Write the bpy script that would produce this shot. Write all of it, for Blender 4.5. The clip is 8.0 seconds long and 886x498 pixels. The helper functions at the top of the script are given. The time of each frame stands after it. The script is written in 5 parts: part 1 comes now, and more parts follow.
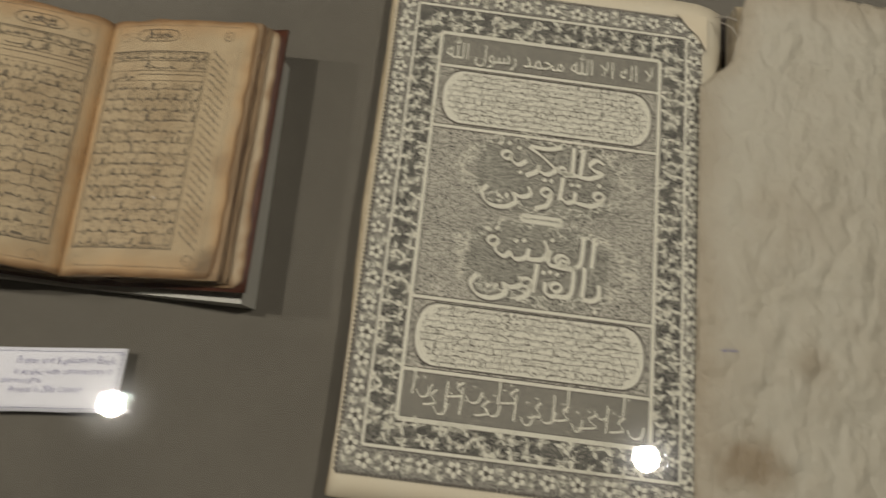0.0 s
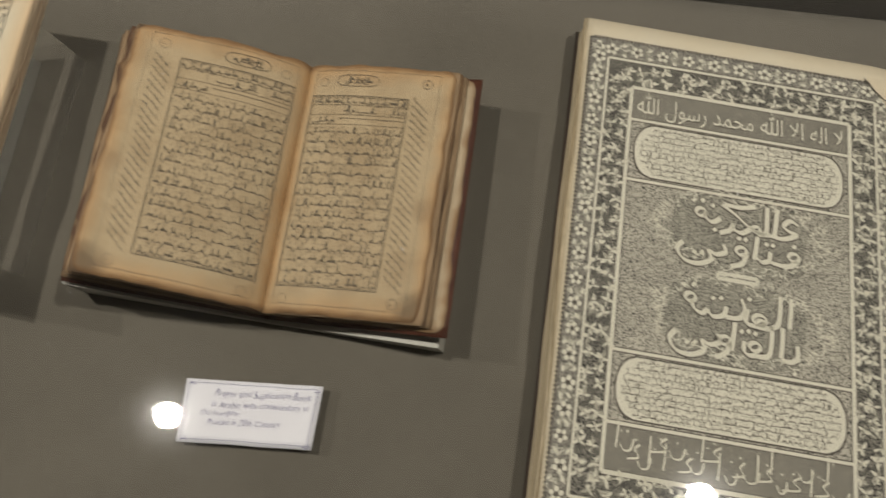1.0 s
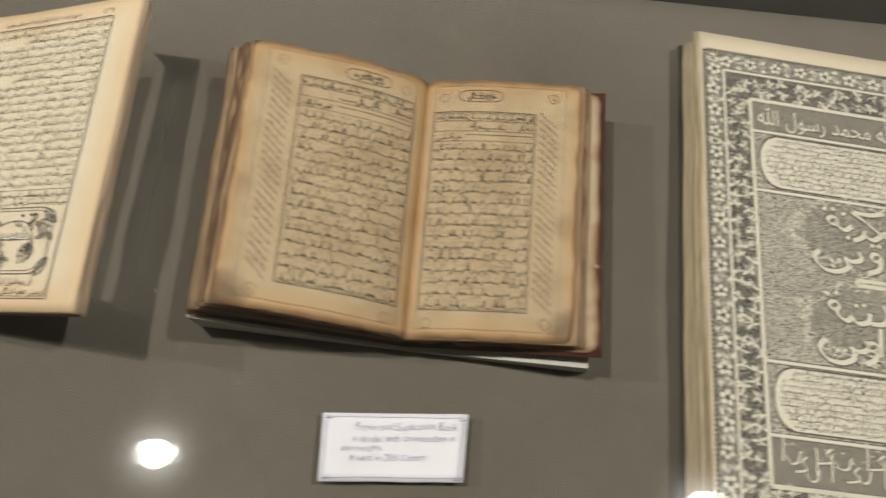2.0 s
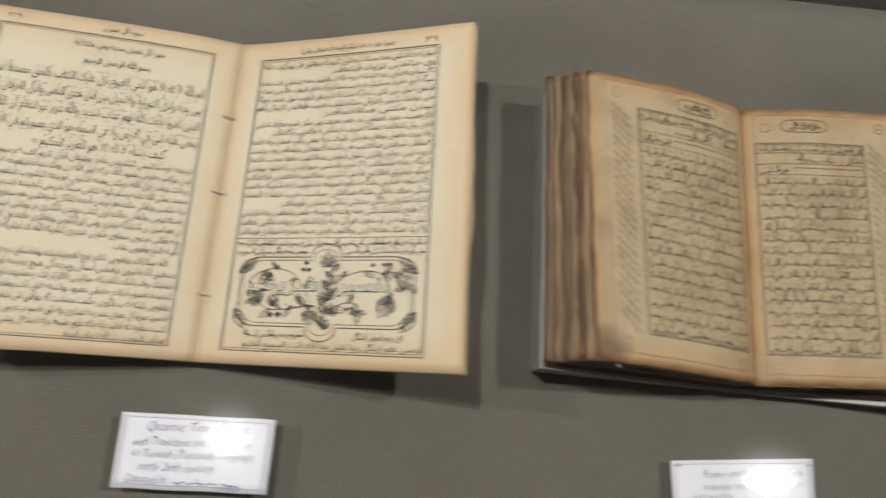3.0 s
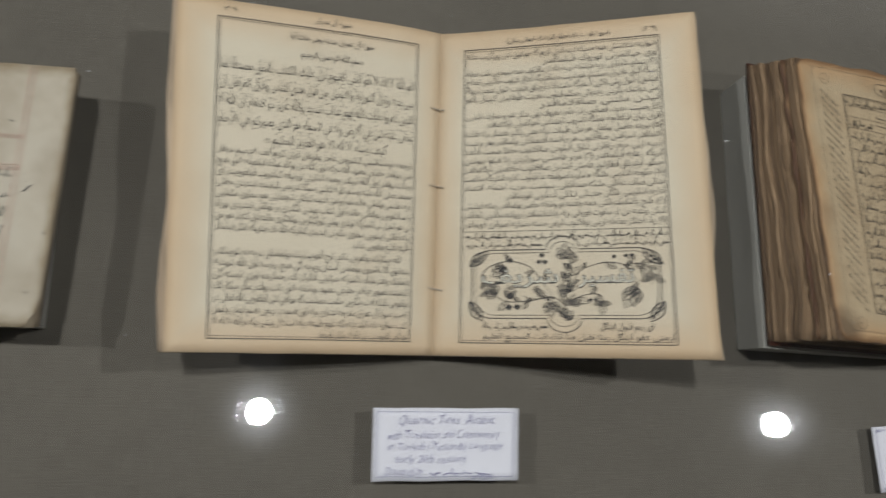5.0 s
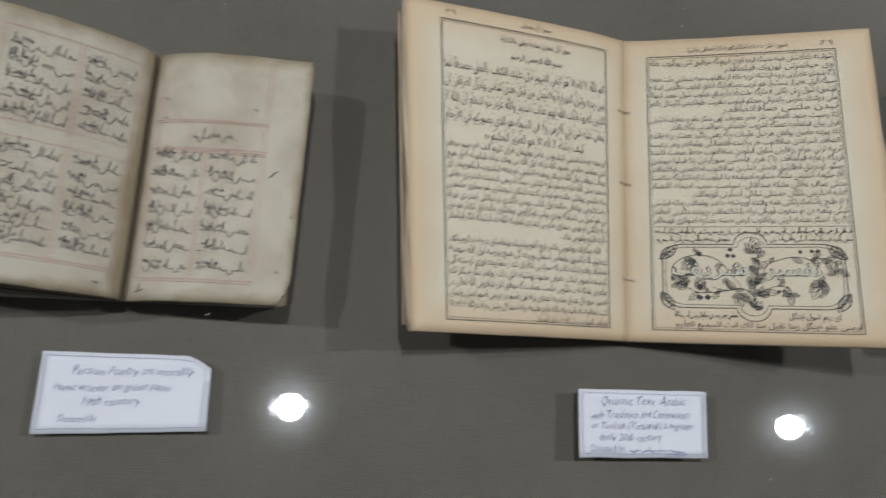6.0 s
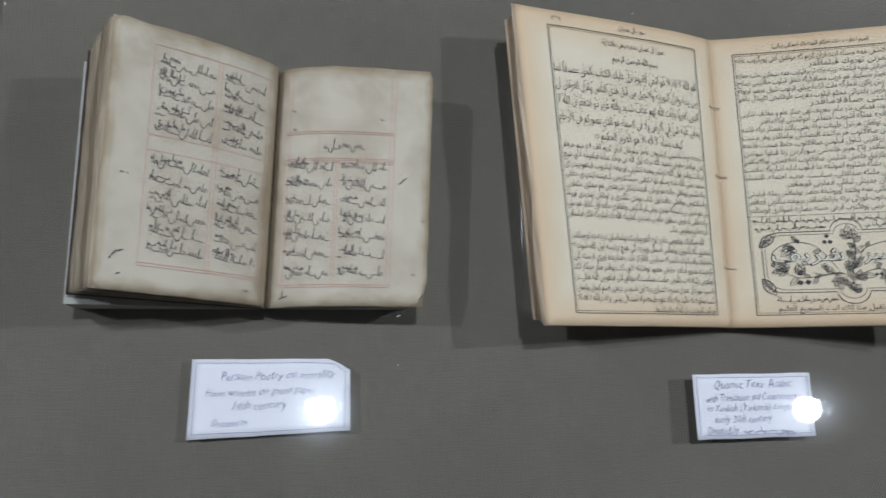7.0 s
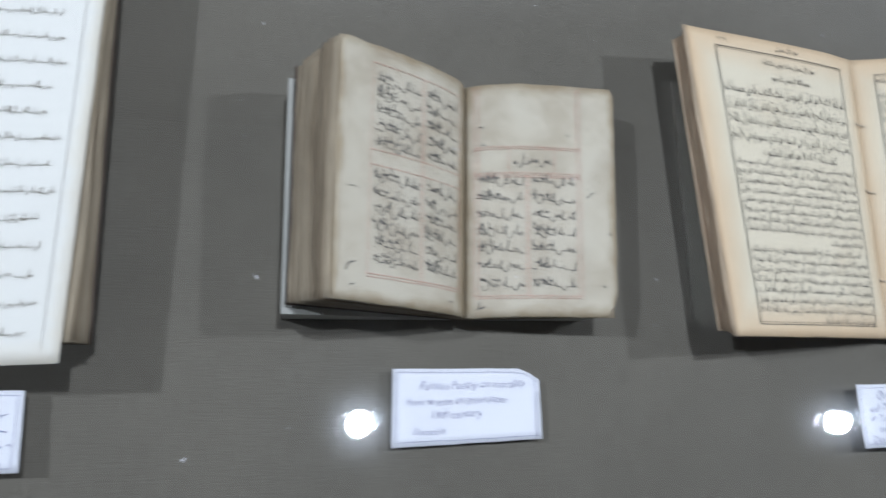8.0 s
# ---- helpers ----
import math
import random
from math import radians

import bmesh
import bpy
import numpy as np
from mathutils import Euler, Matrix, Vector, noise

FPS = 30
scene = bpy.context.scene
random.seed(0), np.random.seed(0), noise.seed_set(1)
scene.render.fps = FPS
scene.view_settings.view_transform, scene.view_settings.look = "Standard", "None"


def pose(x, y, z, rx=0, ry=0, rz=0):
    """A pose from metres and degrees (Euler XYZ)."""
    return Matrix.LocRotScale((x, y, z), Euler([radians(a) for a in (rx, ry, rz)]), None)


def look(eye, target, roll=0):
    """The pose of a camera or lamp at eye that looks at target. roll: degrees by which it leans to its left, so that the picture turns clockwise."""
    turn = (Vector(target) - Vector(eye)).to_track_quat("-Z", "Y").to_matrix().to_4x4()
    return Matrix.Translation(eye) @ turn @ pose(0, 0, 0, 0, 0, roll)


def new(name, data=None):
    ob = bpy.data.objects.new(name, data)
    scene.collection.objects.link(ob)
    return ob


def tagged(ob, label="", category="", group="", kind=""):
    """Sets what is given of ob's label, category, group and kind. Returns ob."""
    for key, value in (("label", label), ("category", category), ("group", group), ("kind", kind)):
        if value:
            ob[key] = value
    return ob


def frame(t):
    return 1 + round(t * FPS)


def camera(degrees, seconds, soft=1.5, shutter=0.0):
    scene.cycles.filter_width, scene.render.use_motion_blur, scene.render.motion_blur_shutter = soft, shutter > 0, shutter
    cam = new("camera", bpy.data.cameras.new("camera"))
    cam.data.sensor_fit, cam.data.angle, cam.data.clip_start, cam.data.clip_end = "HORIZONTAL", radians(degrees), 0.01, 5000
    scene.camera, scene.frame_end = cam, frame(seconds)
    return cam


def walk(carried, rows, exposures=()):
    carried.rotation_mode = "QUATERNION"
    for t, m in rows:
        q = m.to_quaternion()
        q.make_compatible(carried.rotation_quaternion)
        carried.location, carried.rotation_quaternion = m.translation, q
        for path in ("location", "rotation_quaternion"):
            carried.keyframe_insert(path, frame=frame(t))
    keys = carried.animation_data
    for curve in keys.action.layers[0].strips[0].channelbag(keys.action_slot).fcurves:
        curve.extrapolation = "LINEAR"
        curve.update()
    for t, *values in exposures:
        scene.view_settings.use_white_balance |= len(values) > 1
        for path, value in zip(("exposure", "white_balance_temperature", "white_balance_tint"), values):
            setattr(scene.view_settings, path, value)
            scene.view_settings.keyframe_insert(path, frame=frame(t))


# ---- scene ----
# The board lies in a desk case and is tipped towards the visitor; all that rests on it is laid out in the board's own plane.
TABLE, TIP = 0.85, 9.0
TILT = pose(0, 0, TABLE, TIP, 0, 0)

cam = camera(66.0, 8.0, 1.5, 0.5)
PATH = [
    (0, (0.729, 0.011, 0.535), (0.702, 0.482, -1.409), 1.2),
    (0.5, (0.66, 0.02, 0.539), (0.594, 0.512, -1.399), -1.8),
    (1, (0.587, 0.019, 0.55), (0.515, 0.533, -1.381), -0.9),
    (1.2, (0.563, 0.015, 0.547), (0.52, 0.558, -1.377), 2.4),
    (2.3, (0.368, 0.007, 0.52), (0.474, 0.595, -1.388), 14.4),
    (2.5, (0.312, 0.025, 0.512), (0.427, 0.581, -1.406), 16.3),
    (3, (0.171, 0.054, 0.503), (0.321, 0.54, -1.432), 20.9),
    (3.5, (0.116, 0.058, 0.488), (0.29, 0.484, -1.458), 24.1),
    (4, (0.099, 0.073, 0.494), (0.292, 0.458, -1.459), 27.5),
    (4.2, (0.086, 0.075, 0.491), (0.302, 0.456, -1.46), 30.4),
    (5.3, (-0.08, 0.063, 0.496), (0.228, 0.43, -1.446), 41.9),
    (5.5, (-0.118, 0.058, 0.496), (0.208, 0.435, -1.44), 43.1),
    (6, (-0.191, 0.051, 0.496), (0.161, 0.43, -1.436), 45.4),
    (6.5, (-0.248, 0.034, 0.504), (0.108, 0.416, -1.427), 44.8),
    (6.8, (-0.273, 0.036, 0.501), (0.101, 0.418, -1.429), 45.3),
    (7, (-0.289, 0.047, 0.497), (0.097, 0.424, -1.429), 45.8),
    (7.5, (-0.346, 0.039, 0.491), (0.046, 0.454, -1.426), 42.0),
    (8, (-0.429, 0.046, 0.481), (-0.019, 0.461, -1.431), 45.0),
]
EXPOSURES = [(0.0, -0.24, 6500, 10), (1.2, 0.03, 6500, 10), (2.5, 0.38, 6250, 10), (3.0, 0.17, 6050, 10), (3.5, 0.03, 5970, 10), (4.0, -0.13, 5850, 10), (5.5, -0.21, 5600, 10), (6.5, -0.11, 5280, 10), (7.0, -0.04, 5160, 10), (7.5, 0.0, 5100, 10), (8.0, 0.28, 5050, 10)]
walk(cam, [(t, TILT @ look(eye, target, roll)) for t, eye, target, roll in PATH], EXPOSURES)

# ---- light ----
GLASS_Z = 1.006
CEIL = 2.75
world = bpy.data.worlds.new("world")
scene.world = world
world.use_nodes = True
world.node_tree.nodes["Background"].inputs[0].default_value = (0.5, 0.5, 0.5, 1)
world.node_tree.nodes["Background"].inputs[1].default_value = 0.02

# the row of downlights over the case, evenly spaced
SPOTS = [(-1.836, 0.242, 70.0), (-0.247, 0.2085, 66.0), (1.342, 0.175, 68.0)]
for x, y, power in SPOTS:
    lamp = bpy.data.lights.new("downlight_lamp", "SPOT")
    lamp.spot_size, lamp.spot_blend, lamp.shadow_soft_size, lamp.energy = radians(130), 0.35, 0.037, power
    lamp.color = (1.0, 0.915, 0.80)
    ob = new("downlight_lamp", lamp)
    ob.matrix_basis = pose(x, y, CEIL - 0.05)


# ---- materials ----
class Nodes:
    """A material's node tree, with one short call for each node."""

    def __init__(self, name):
        self.mat = bpy.data.materials.new(name)
        self.mat.use_nodes = True
        self.tree = self.mat.node_tree
        self.bsdf = self.tree.nodes["Principled BSDF"]

    def node(self, kind, **values):
        n = self.tree.nodes.new(kind)
        for key, value in values.items():
            if key == "operation":
                n.operation = value
            elif key == "blend_type":
                n.blend_type = value
            elif key == "data_type":
                n.data_type = value
        return n

    def link(self, a, b):
        self.tree.links.new(a, b)

    def coord(self, which="Object", scale=(1, 1, 1)):
        c, m = self.node("ShaderNodeTexCoord"), self.node("ShaderNodeMapping")
        self.link(c.outputs[which], m.inputs["Vector"])
        m.inputs["Scale"].default_value = scale
        return m.outputs[0]

    def noise(self, vec, scale, detail=4.0, rough=0.6):
        n = self.node("ShaderNodeTexNoise")
        self.link(vec, n.inputs["Vector"])
        n.inputs["Scale"].default_value, n.inputs["Detail"].default_value, n.inputs["Roughness"].default_value = scale, detail, rough
        return n.outputs["Fac"]

    def ramp(self, fac, stops):
        n = self.node("ShaderNodeValToRGB")
        self.link(fac, n.inputs[0])
        while len(n.color_ramp.elements) < len(stops):
            n.color_ramp.elements.new(0.5)
        for e, (at, c) in zip(n.color_ramp.elements, stops):
            e.position = at
            e.color = (c, c, c, 1) if isinstance(c, (int, float)) else (*c, 1)
        return n.outputs["Color"]

    def math(self, op, a, b=None):
        n = self.node("ShaderNodeMath", operation=op)
        for i, v in enumerate((a, b)):
            if v is None:
                continue
            if isinstance(v, (int, float)):
                n.inputs[i].default_value = v
            else:
                self.link(v, n.inputs[i])
        return n.outputs[0]

    def mix(self, fac, a, b, blend="MIX"):
        n = self.node("ShaderNodeMix", data_type="RGBA", blend_type=blend)
        for i, v in ((0, fac), (6, a), (7, b)):
            if isinstance(v, (int, float)):
                n.inputs[i].default_value = v
            elif isinstance(v, tuple):
                n.inputs[i].default_value = (*v, 1)
            else:
                self.link(v, n.inputs[i])
        return n.outputs[2]

    def bump(self, height, strength=0.3, distance=0.001):
        n = self.node("ShaderNodeBump")
        self.link(height, n.inputs["Height"])
        n.inputs["Strength"].default_value, n.inputs["Distance"].default_value = strength, distance
        self.link(n.outputs[0], self.bsdf.inputs["Normal"])

    def done(self, color, rough=0.8, **extra):
        if isinstance(color, tuple):
            self.bsdf.inputs["Base Color"].default_value = (*color, 1)
        else:
            self.link(color, self.bsdf.inputs["Base Color"])
        if isinstance(rough, (int, float)):
            self.bsdf.inputs["Roughness"].default_value = rough
        else:
            self.link(rough, self.bsdf.inputs["Roughness"])
        for key, value in extra.items():
            self.bsdf.inputs[key.replace("_", " ")].default_value = value
        return self.mat


def cloth_material():
    n = Nodes("woven_cloth")
    v = n.coord("Object")
    warp, weft = n.noise(n.coord("Object", (900, 60, 1)), 1.0, 2.0), n.noise(n.coord("Object", (60, 900, 1)), 1.0, 2.0)
    weave = n.math("ADD", warp, weft)
    tone = n.ramp(n.math("MULTIPLY", weave, 0.5), [(0.30, (0.108, 0.099, 0.080)), (0.70, (0.165, 0.155, 0.129))])
    cloud = n.ramp(n.noise(v, 5.0, 5.0), [(0.3, 0.86), (0.7, 1.08)])
    lint = n.ramp(n.noise(v, 420.0, 1.0), [(0.74, 0.0), (0.80, 0.35)])
    n.bump(weave, 0.5, 0.0006)
    return n.done(n.mix(lint, n.mix(1.0, tone, cloud, "MULTIPLY"), (0.32, 0.31, 0.28)), 0.95)


def paper_material(name, inner, edge, width=0.10, stain=0.25, stain_color=(0.30, 0.19, 0.09), stain_scale=9.0, rough=0.75, grain=0.12, wobble=0.10, gutter=0.06, crease=0.0, blots=(), rim=None, mottle=0.0):
    """Old paper: a paler middle, margins browned from the edges inwards, foxing and fine fibre."""
    n = Nodes(name)
    uv, v = n.node("ShaderNodeUVMap"), n.coord("Object")
    sep = n.node("ShaderNodeSeparateXYZ")
    n.link(uv.outputs[0], sep.inputs[0])
    a, b = sep.outputs[0], sep.outputs[1]
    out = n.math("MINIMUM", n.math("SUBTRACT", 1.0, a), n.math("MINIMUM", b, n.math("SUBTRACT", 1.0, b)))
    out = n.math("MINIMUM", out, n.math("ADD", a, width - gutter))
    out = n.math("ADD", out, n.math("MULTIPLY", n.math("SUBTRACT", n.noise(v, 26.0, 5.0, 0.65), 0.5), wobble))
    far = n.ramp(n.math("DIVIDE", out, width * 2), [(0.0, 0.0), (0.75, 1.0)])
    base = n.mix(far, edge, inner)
    spots = n.ramp(n.noise(v, stain_scale, 6.0, 0.65), [(0.52, 0.0), (0.78, stain)])
    base = n.mix(spots, base, stain_color)
    for x, y, size, depth, color in blots:
        away = n.math("ADD", n.math("POWER", n.math("MULTIPLY", n.math("SUBTRACT", a, x), 0.65), 2.0), n.math("POWER", n.math("SUBTRACT", b, y), 2.0))
        away = n.math("ADD", n.math("SQRT", away), n.math("MULTIPLY", n.math("SUBTRACT", n.noise(v, 34.0, 6.0, 0.65), 0.5), size * 1.3))
        base = n.mix(n.ramp(n.math("DIVIDE", away, size), [(0.35, depth), (1.0, 0.0)]), base, color)
    if mottle:
        base = n.mix(mottle, base, n.ramp(n.noise(v, 21.0, 6.0, 0.62), [(0.36, (0.55, 0.47, 0.37)), (0.52, (0.95, 0.93, 0.90)), (0.66, (1.0, 1.0, 1.0))]), "MULTIPLY")
    if rim:
        worn = n.math("ADD", n.math("MINIMUM", n.math("SUBTRACT", 1.0, a), n.math("MINIMUM", b, n.math("SUBTRACT", 1.0, b))), n.math("MULTIPLY", n.math("SUBTRACT", n.noise(v, 60.0, 5.0, 0.7), 0.5), rim[0] * 1.6))
        base = n.mix(n.ramp(n.math("DIVIDE", worn, rim[0]), [(0.10, 0.85), (1.0, 0.0)]), base, rim[1])
    speck = n.ramp(n.noise(v, 300.0, 2.0), [(0.70, 0.0), (0.78, stain * 0.6)])
    base = n.mix(speck, base, stain_color)
    fibre = n.noise(v, 700.0, 3.0)
    base = n.mix(grain, base, n.ramp(fibre, [(0.3, 0.55), (0.7, 1.0)]), "MULTIPLY")
    relief = n.math("ADD", fibre, n.math("MULTIPLY", n.noise(v, 40.0, 4.0), 2.0))
    if crease:
        fold = n.math("ABSOLUTE", n.math("SUBTRACT", n.noise(n.coord("Object", (1.5, 0.8, 1.0)), 24.0, 3.0, 0.5), 0.5))
        relief = n.math("ADD", relief, n.math("MULTIPLY", fold, crease))
    n.bump(relief, 0.25 if crease < 5 else 0.55, 0.0005 if crease < 5 else 0.0030)
    return n.done(base, rough)


def leaf_edge_material(name, pale, dark, share=0.5):
    """The edges of a block of old leaves: each one of its own tone, soiled in streaks."""
    n = Nodes(name)
    geo = n.node("ShaderNodeNewGeometry")
    v = n.coord("Object", (1, 0.25, 1))
    per = n.ramp(geo.outputs["Random Per Island"], [(0.0, 0.0), (1.0, 1.0)])
    dirt = n.math("ADD", n.math("MULTIPLY", per, share), n.math("MULTIPLY", n.noise(v, 38.0, 6.0, 0.7), 1.0 - share * 0.5))
    fine = n.ramp(n.noise(n.coord("Object", (60, 14, 1800)), 1.0, 3.0), [(0.3, 0.62), (0.7, 1.05)])
    base = n.mix(n.ramp(dirt, [(0.25, 0.0), (0.85, 1.0)]), dark, pale)
    n.bump(fine, 0.5, 0.0006)
    return n.done(n.mix(1.0, base, fine, "MULTIPLY"), 0.85)


def plain_material(name, color, rough=0.6, vary=0.12, scale=60.0, bump=0.15, **extra):
    n = Nodes(name)
    v = n.coord("Object")
    tone = n.ramp(n.noise(v, scale, 5.0), [(0.3, 1.0 - vary), (0.7, 1.0)])
    broad = n.ramp(n.noise(v, scale * 0.08, 3.0), [(0.3, 1.0 - vary), (0.7, 1.0)])
    if bump:
        n.bump(n.noise(v, scale * 6, 3.0), bump, 0.0005)
    return n.done(n.mix(1.0, n.mix(1.0, color, tone, "MULTIPLY"), broad, "MULTIPLY"), rough, **extra)


def ink_material(name, color, fade=0.35, rough=0.7):
    n = Nodes(name)
    v = n.coord("Object")
    pale = tuple(min(1.0, c + 0.10) for c in color)
    worn = n.ramp(n.noise(v, 240.0, 4.0, 0.7), [(0.35, 0.0), (0.75, fade)])
    return n.done(n.mix(worn, color, pale), rough)


def glass_material(smeared=True):
    """Float glass with a film of wiped dust on it: a faint halo everywhere, and smears in patches."""
    n = Nodes("case_glass" if smeared else "clean_glass")
    out = n.tree.nodes["Material Output"]
    smear = n.ramp(n.noise(n.coord("Object", (26, 12, 1)), 1.0, 6.0, 0.7), [(0.40, 0.10), (0.70, 1.0)])
    clear, shine, weight, pane = n.node("ShaderNodeBsdfTransparent"), n.node("ShaderNodeBsdfGlossy"), n.node("ShaderNodeLayerWeight"), n.node("ShaderNodeMixShader")
    clear.inputs["Color"].default_value = (0.985, 0.987, 0.98, 1)
    shine.inputs["Roughness"].default_value, weight.inputs["Blend"].default_value = 0.0, 0.5
    n.link(n.math("ADD", 0.04, n.math("MULTIPLY", n.math("POWER", weight.outputs["Facing"], 5.0), 0.96)), pane.inputs[0])
    n.link(clear.outputs[0], pane.inputs[1])
    n.link(shine.outputs[0], pane.inputs[2])
    layer = pane.outputs[0]
    across = n.node("ShaderNodeCombineXYZ")
    across.inputs[0].default_value, across.inputs[1].default_value = -0.12, 1.0
    for rough, stretch, amount, masked in ((0.13, 0.0, 0.0010, False), (0.24, 0.0, 0.0006, True), (0.030, 0.85, 0.0080, True)) if smeared else ():
        gloss = n.node("ShaderNodeBsdfGlossy")
        gloss.distribution = "BECKMANN"
        gloss.inputs["Roughness"].default_value = rough
        gloss.inputs["Anisotropy"].default_value = stretch
        gloss.inputs["Color"].default_value = (0.92, 0.96, 1.0, 1)
        if stretch:
            n.link(across.outputs[0], gloss.inputs["Tangent"])
        mix = n.node("ShaderNodeMixShader")
        if masked:
            n.link(n.math("MULTIPLY", smear, amount), mix.inputs[0])
        else:
            mix.inputs[0].default_value = amount
        n.link(layer, mix.inputs[1])
        n.link(gloss.outputs[0], mix.inputs[2])
        layer = mix.outputs[0]
    n.link(layer, out.inputs["Surface"])
    return n.mat


def print_material(name, dark, pale, scale, lo, hi):
    """Fine engraved ground: small scrolls of dark ink with paper showing through."""
    n = Nodes(name)
    v = n.coord("Object")
    bent = n.node("ShaderNodeVectorMath", operation="ADD")
    wob = n.node("ShaderNodeTexNoise")
    n.link(v, wob.inputs["Vector"])
    wob.inputs["Scale"].default_value = scale * 0.6
    amount = n.node("ShaderNodeVectorMath", operation="SCALE")
    n.link(wob.outputs["Color"], amount.inputs[0])
    amount.inputs["Scale"].default_value = 2.2 / scale
    n.link(v, bent.inputs[0])
    n.link(amount.outputs[0], bent.inputs[1])
    cell = n.node("ShaderNodeTexVoronoi")
    cell.feature = "DISTANCE_TO_EDGE"
    n.link(bent.outputs[0], cell.inputs["Vector"])
    cell.inputs["Scale"].default_value = scale
    curl = n.ramp(cell.outputs["Distance"], [(lo, 1.0), (hi, 0.0)])
    patch = n.ramp(n.noise(v, 22.0, 4.0), [(0.35, 0.82), (0.7, 1.0)])
    return n.done(n.mix(n.math("MULTIPLY", curl, patch), dark, pale), 0.8)


CLOTH = cloth_material()
PAPER_PRINT = paper_material("cream_print_paper", (0.67, 0.64, 0.52), (0.66, 0.59, 0.44), 0.06, 0.15)
PAPER_TAN = paper_material("browned_prayer_paper", (0.485, 0.39, 0.245), (0.50, 0.325, 0.16), 0.06, 0.36, (0.25, 0.155, 0.075), 13.0, wobble=0.13, mottle=0.40, rim=(0.028, (0.23, 0.13, 0.06)), blots=((0.97, 0.02, 0.10, 0.75, (0.12, 0.085, 0.05)), (0.93, 0.42, 0.06, 0.35, (0.22, 0.13, 0.06))))
PAPER_END = paper_material("stained_end_paper", (0.50, 0.41, 0.28), (0.30, 0.19, 0.10), 0.03, 0.5, (0.24, 0.14, 0.07), 22.0, wobble=0.15)
PAPER_BURNT = paper_material("burnt_leaf_paper", (0.34, 0.22, 0.105), (0.10, 0.05, 0.025), 0.045, 0.6, (0.08, 0.04, 0.02), 17.0, wobble=0.22)
PAPER_CREAM = paper_material("cream_book_paper", (0.72, 0.66, 0.51), (0.68, 0.52, 0.33), 0.085, 0.30, (0.5, 0.32, 0.14), 7.0, wobble=0.05, mottle=0.10)
PAPER_GREY = paper_material("greyed_manuscript_paper", (0.57, 0.53, 0.43), (0.36, 0.30, 0.20), 0.035, 0.65, (0.31, 0.25, 0.17), 17.0, wobble=0.16, mottle=0.42, crease=0.6)
PAPER_WHITE = paper_material("white_page_paper", (0.80, 0.80, 0.76), (0.76, 0.72, 0.62), 0.03, 0.06)
PAPER_WAXY = paper_material("waxy_guard_paper", (0.54, 0.515, 0.425), (0.47, 0.42, 0.325), 0.05, 0.45, (0.35, 0.28, 0.19), 10.0, rough=0.32, crease=13.0, mottle=0.2,
                            blots=((0.13, 0.125, 0.075, 0.75, (0.26, 0.19, 0.11)), (0.29, 0.30, 0.05, 0.4, (0.27, 0.20, 0.12)), (0.60, 0.62, 0.10, 0.3, (0.36, 0.29, 0.19))))
CARD = plain_material("white_card", (0.84, 0.86, 0.94), 0.6, 0.04, 40.0)
LEAVES_BROWN = leaf_edge_material("browned_leaf_edges", (0.38, 0.265, 0.155), (0.085, 0.052, 0.03), 0.8)
LEAVES_TAN = leaf_edge_material("tan_leaf_edges", (0.64, 0.52, 0.37), (0.40, 0.28, 0.18), 0.6)
LEAVES_GREY = leaf_edge_material("soiled_leaf_edges", (0.46, 0.39, 0.28), (0.21, 0.16, 0.10), 0.7)
LEAVES_CREAM = leaf_edge_material("cream_leaf_edges", (0.66, 0.57, 0.40), (0.42, 0.33, 0.20), 0.6)
LEATHER = plain_material("worn_red_brown_leather", (0.13, 0.045, 0.025), 0.55, 0.45, 90.0, 0.5)
LEATHER_DARK = plain_material("dark_brown_leather", (0.07, 0.045, 0.03), 0.6, 0.4, 90.0, 0.5)
INK = ink_material("black_print_ink", (0.04, 0.039, 0.038))
INK_SOFT = ink_material("faded_black_ink", (0.085, 0.075, 0.06), 0.5)
INK_HAND = ink_material("greyed_black_ink", (0.075, 0.072, 0.068), 0.6)
INK_GREY = ink_material("grey_brown_ink", (0.15, 0.13, 0.09), 0.5)
INK_BROWN = ink_material("faded_brown_black_ink", (0.10, 0.082, 0.053), 0.6)
INK_RED = ink_material("faded_red_ruling", (0.50, 0.27, 0.21), 0.7)
INK_MID = ink_material("half_tone_flowers", (0.42, 0.41, 0.335), 0.4)
INK_BLUE = ink_material("blue_ballpoint_ink", (0.17, 0.17, 0.33), 0.5)
INK_PALE = ink_material("unprinted_cream_letters", (0.66, 0.65, 0.545), 0.1)
ENGRAVED = print_material("engraved_scroll_ground", (0.03, 0.03, 0.028), (0.34, 0.33, 0.28), 420.0, 0.02, 0.12)
ENGRAVED_GREY = print_material("engraved_grey_ground", (0.06, 0.06, 0.055), (0.40, 0.385, 0.33), 480.0, 0.04, 0.20)
ENGRAVED_FINE = print_material("engraved_stipple_ground", (0.055, 0.055, 0.05), (0.60, 0.58, 0.49), 480.0, 0.03, 0.26)
ENGRAVED_DEEP = print_material("engraved_deep_ground", (0.055, 0.055, 0.05), (0.50, 0.49, 0.41), 500.0, 0.0, 0.24)
ENGRAVED_BAND = print_material("engraved_band_ground", (0.10, 0.10, 0.09), (0.42, 0.40, 0.33), 1200.0, 0.02, 0.16)
SUPPORT = plain_material("milky_white_plastic", (0.50, 0.50, 0.46), 0.65, 0.06, 30.0, 0.0)
FOAM = plain_material("white_foam", (0.72, 0.72, 0.74), 0.9, 0.05, 60.0)
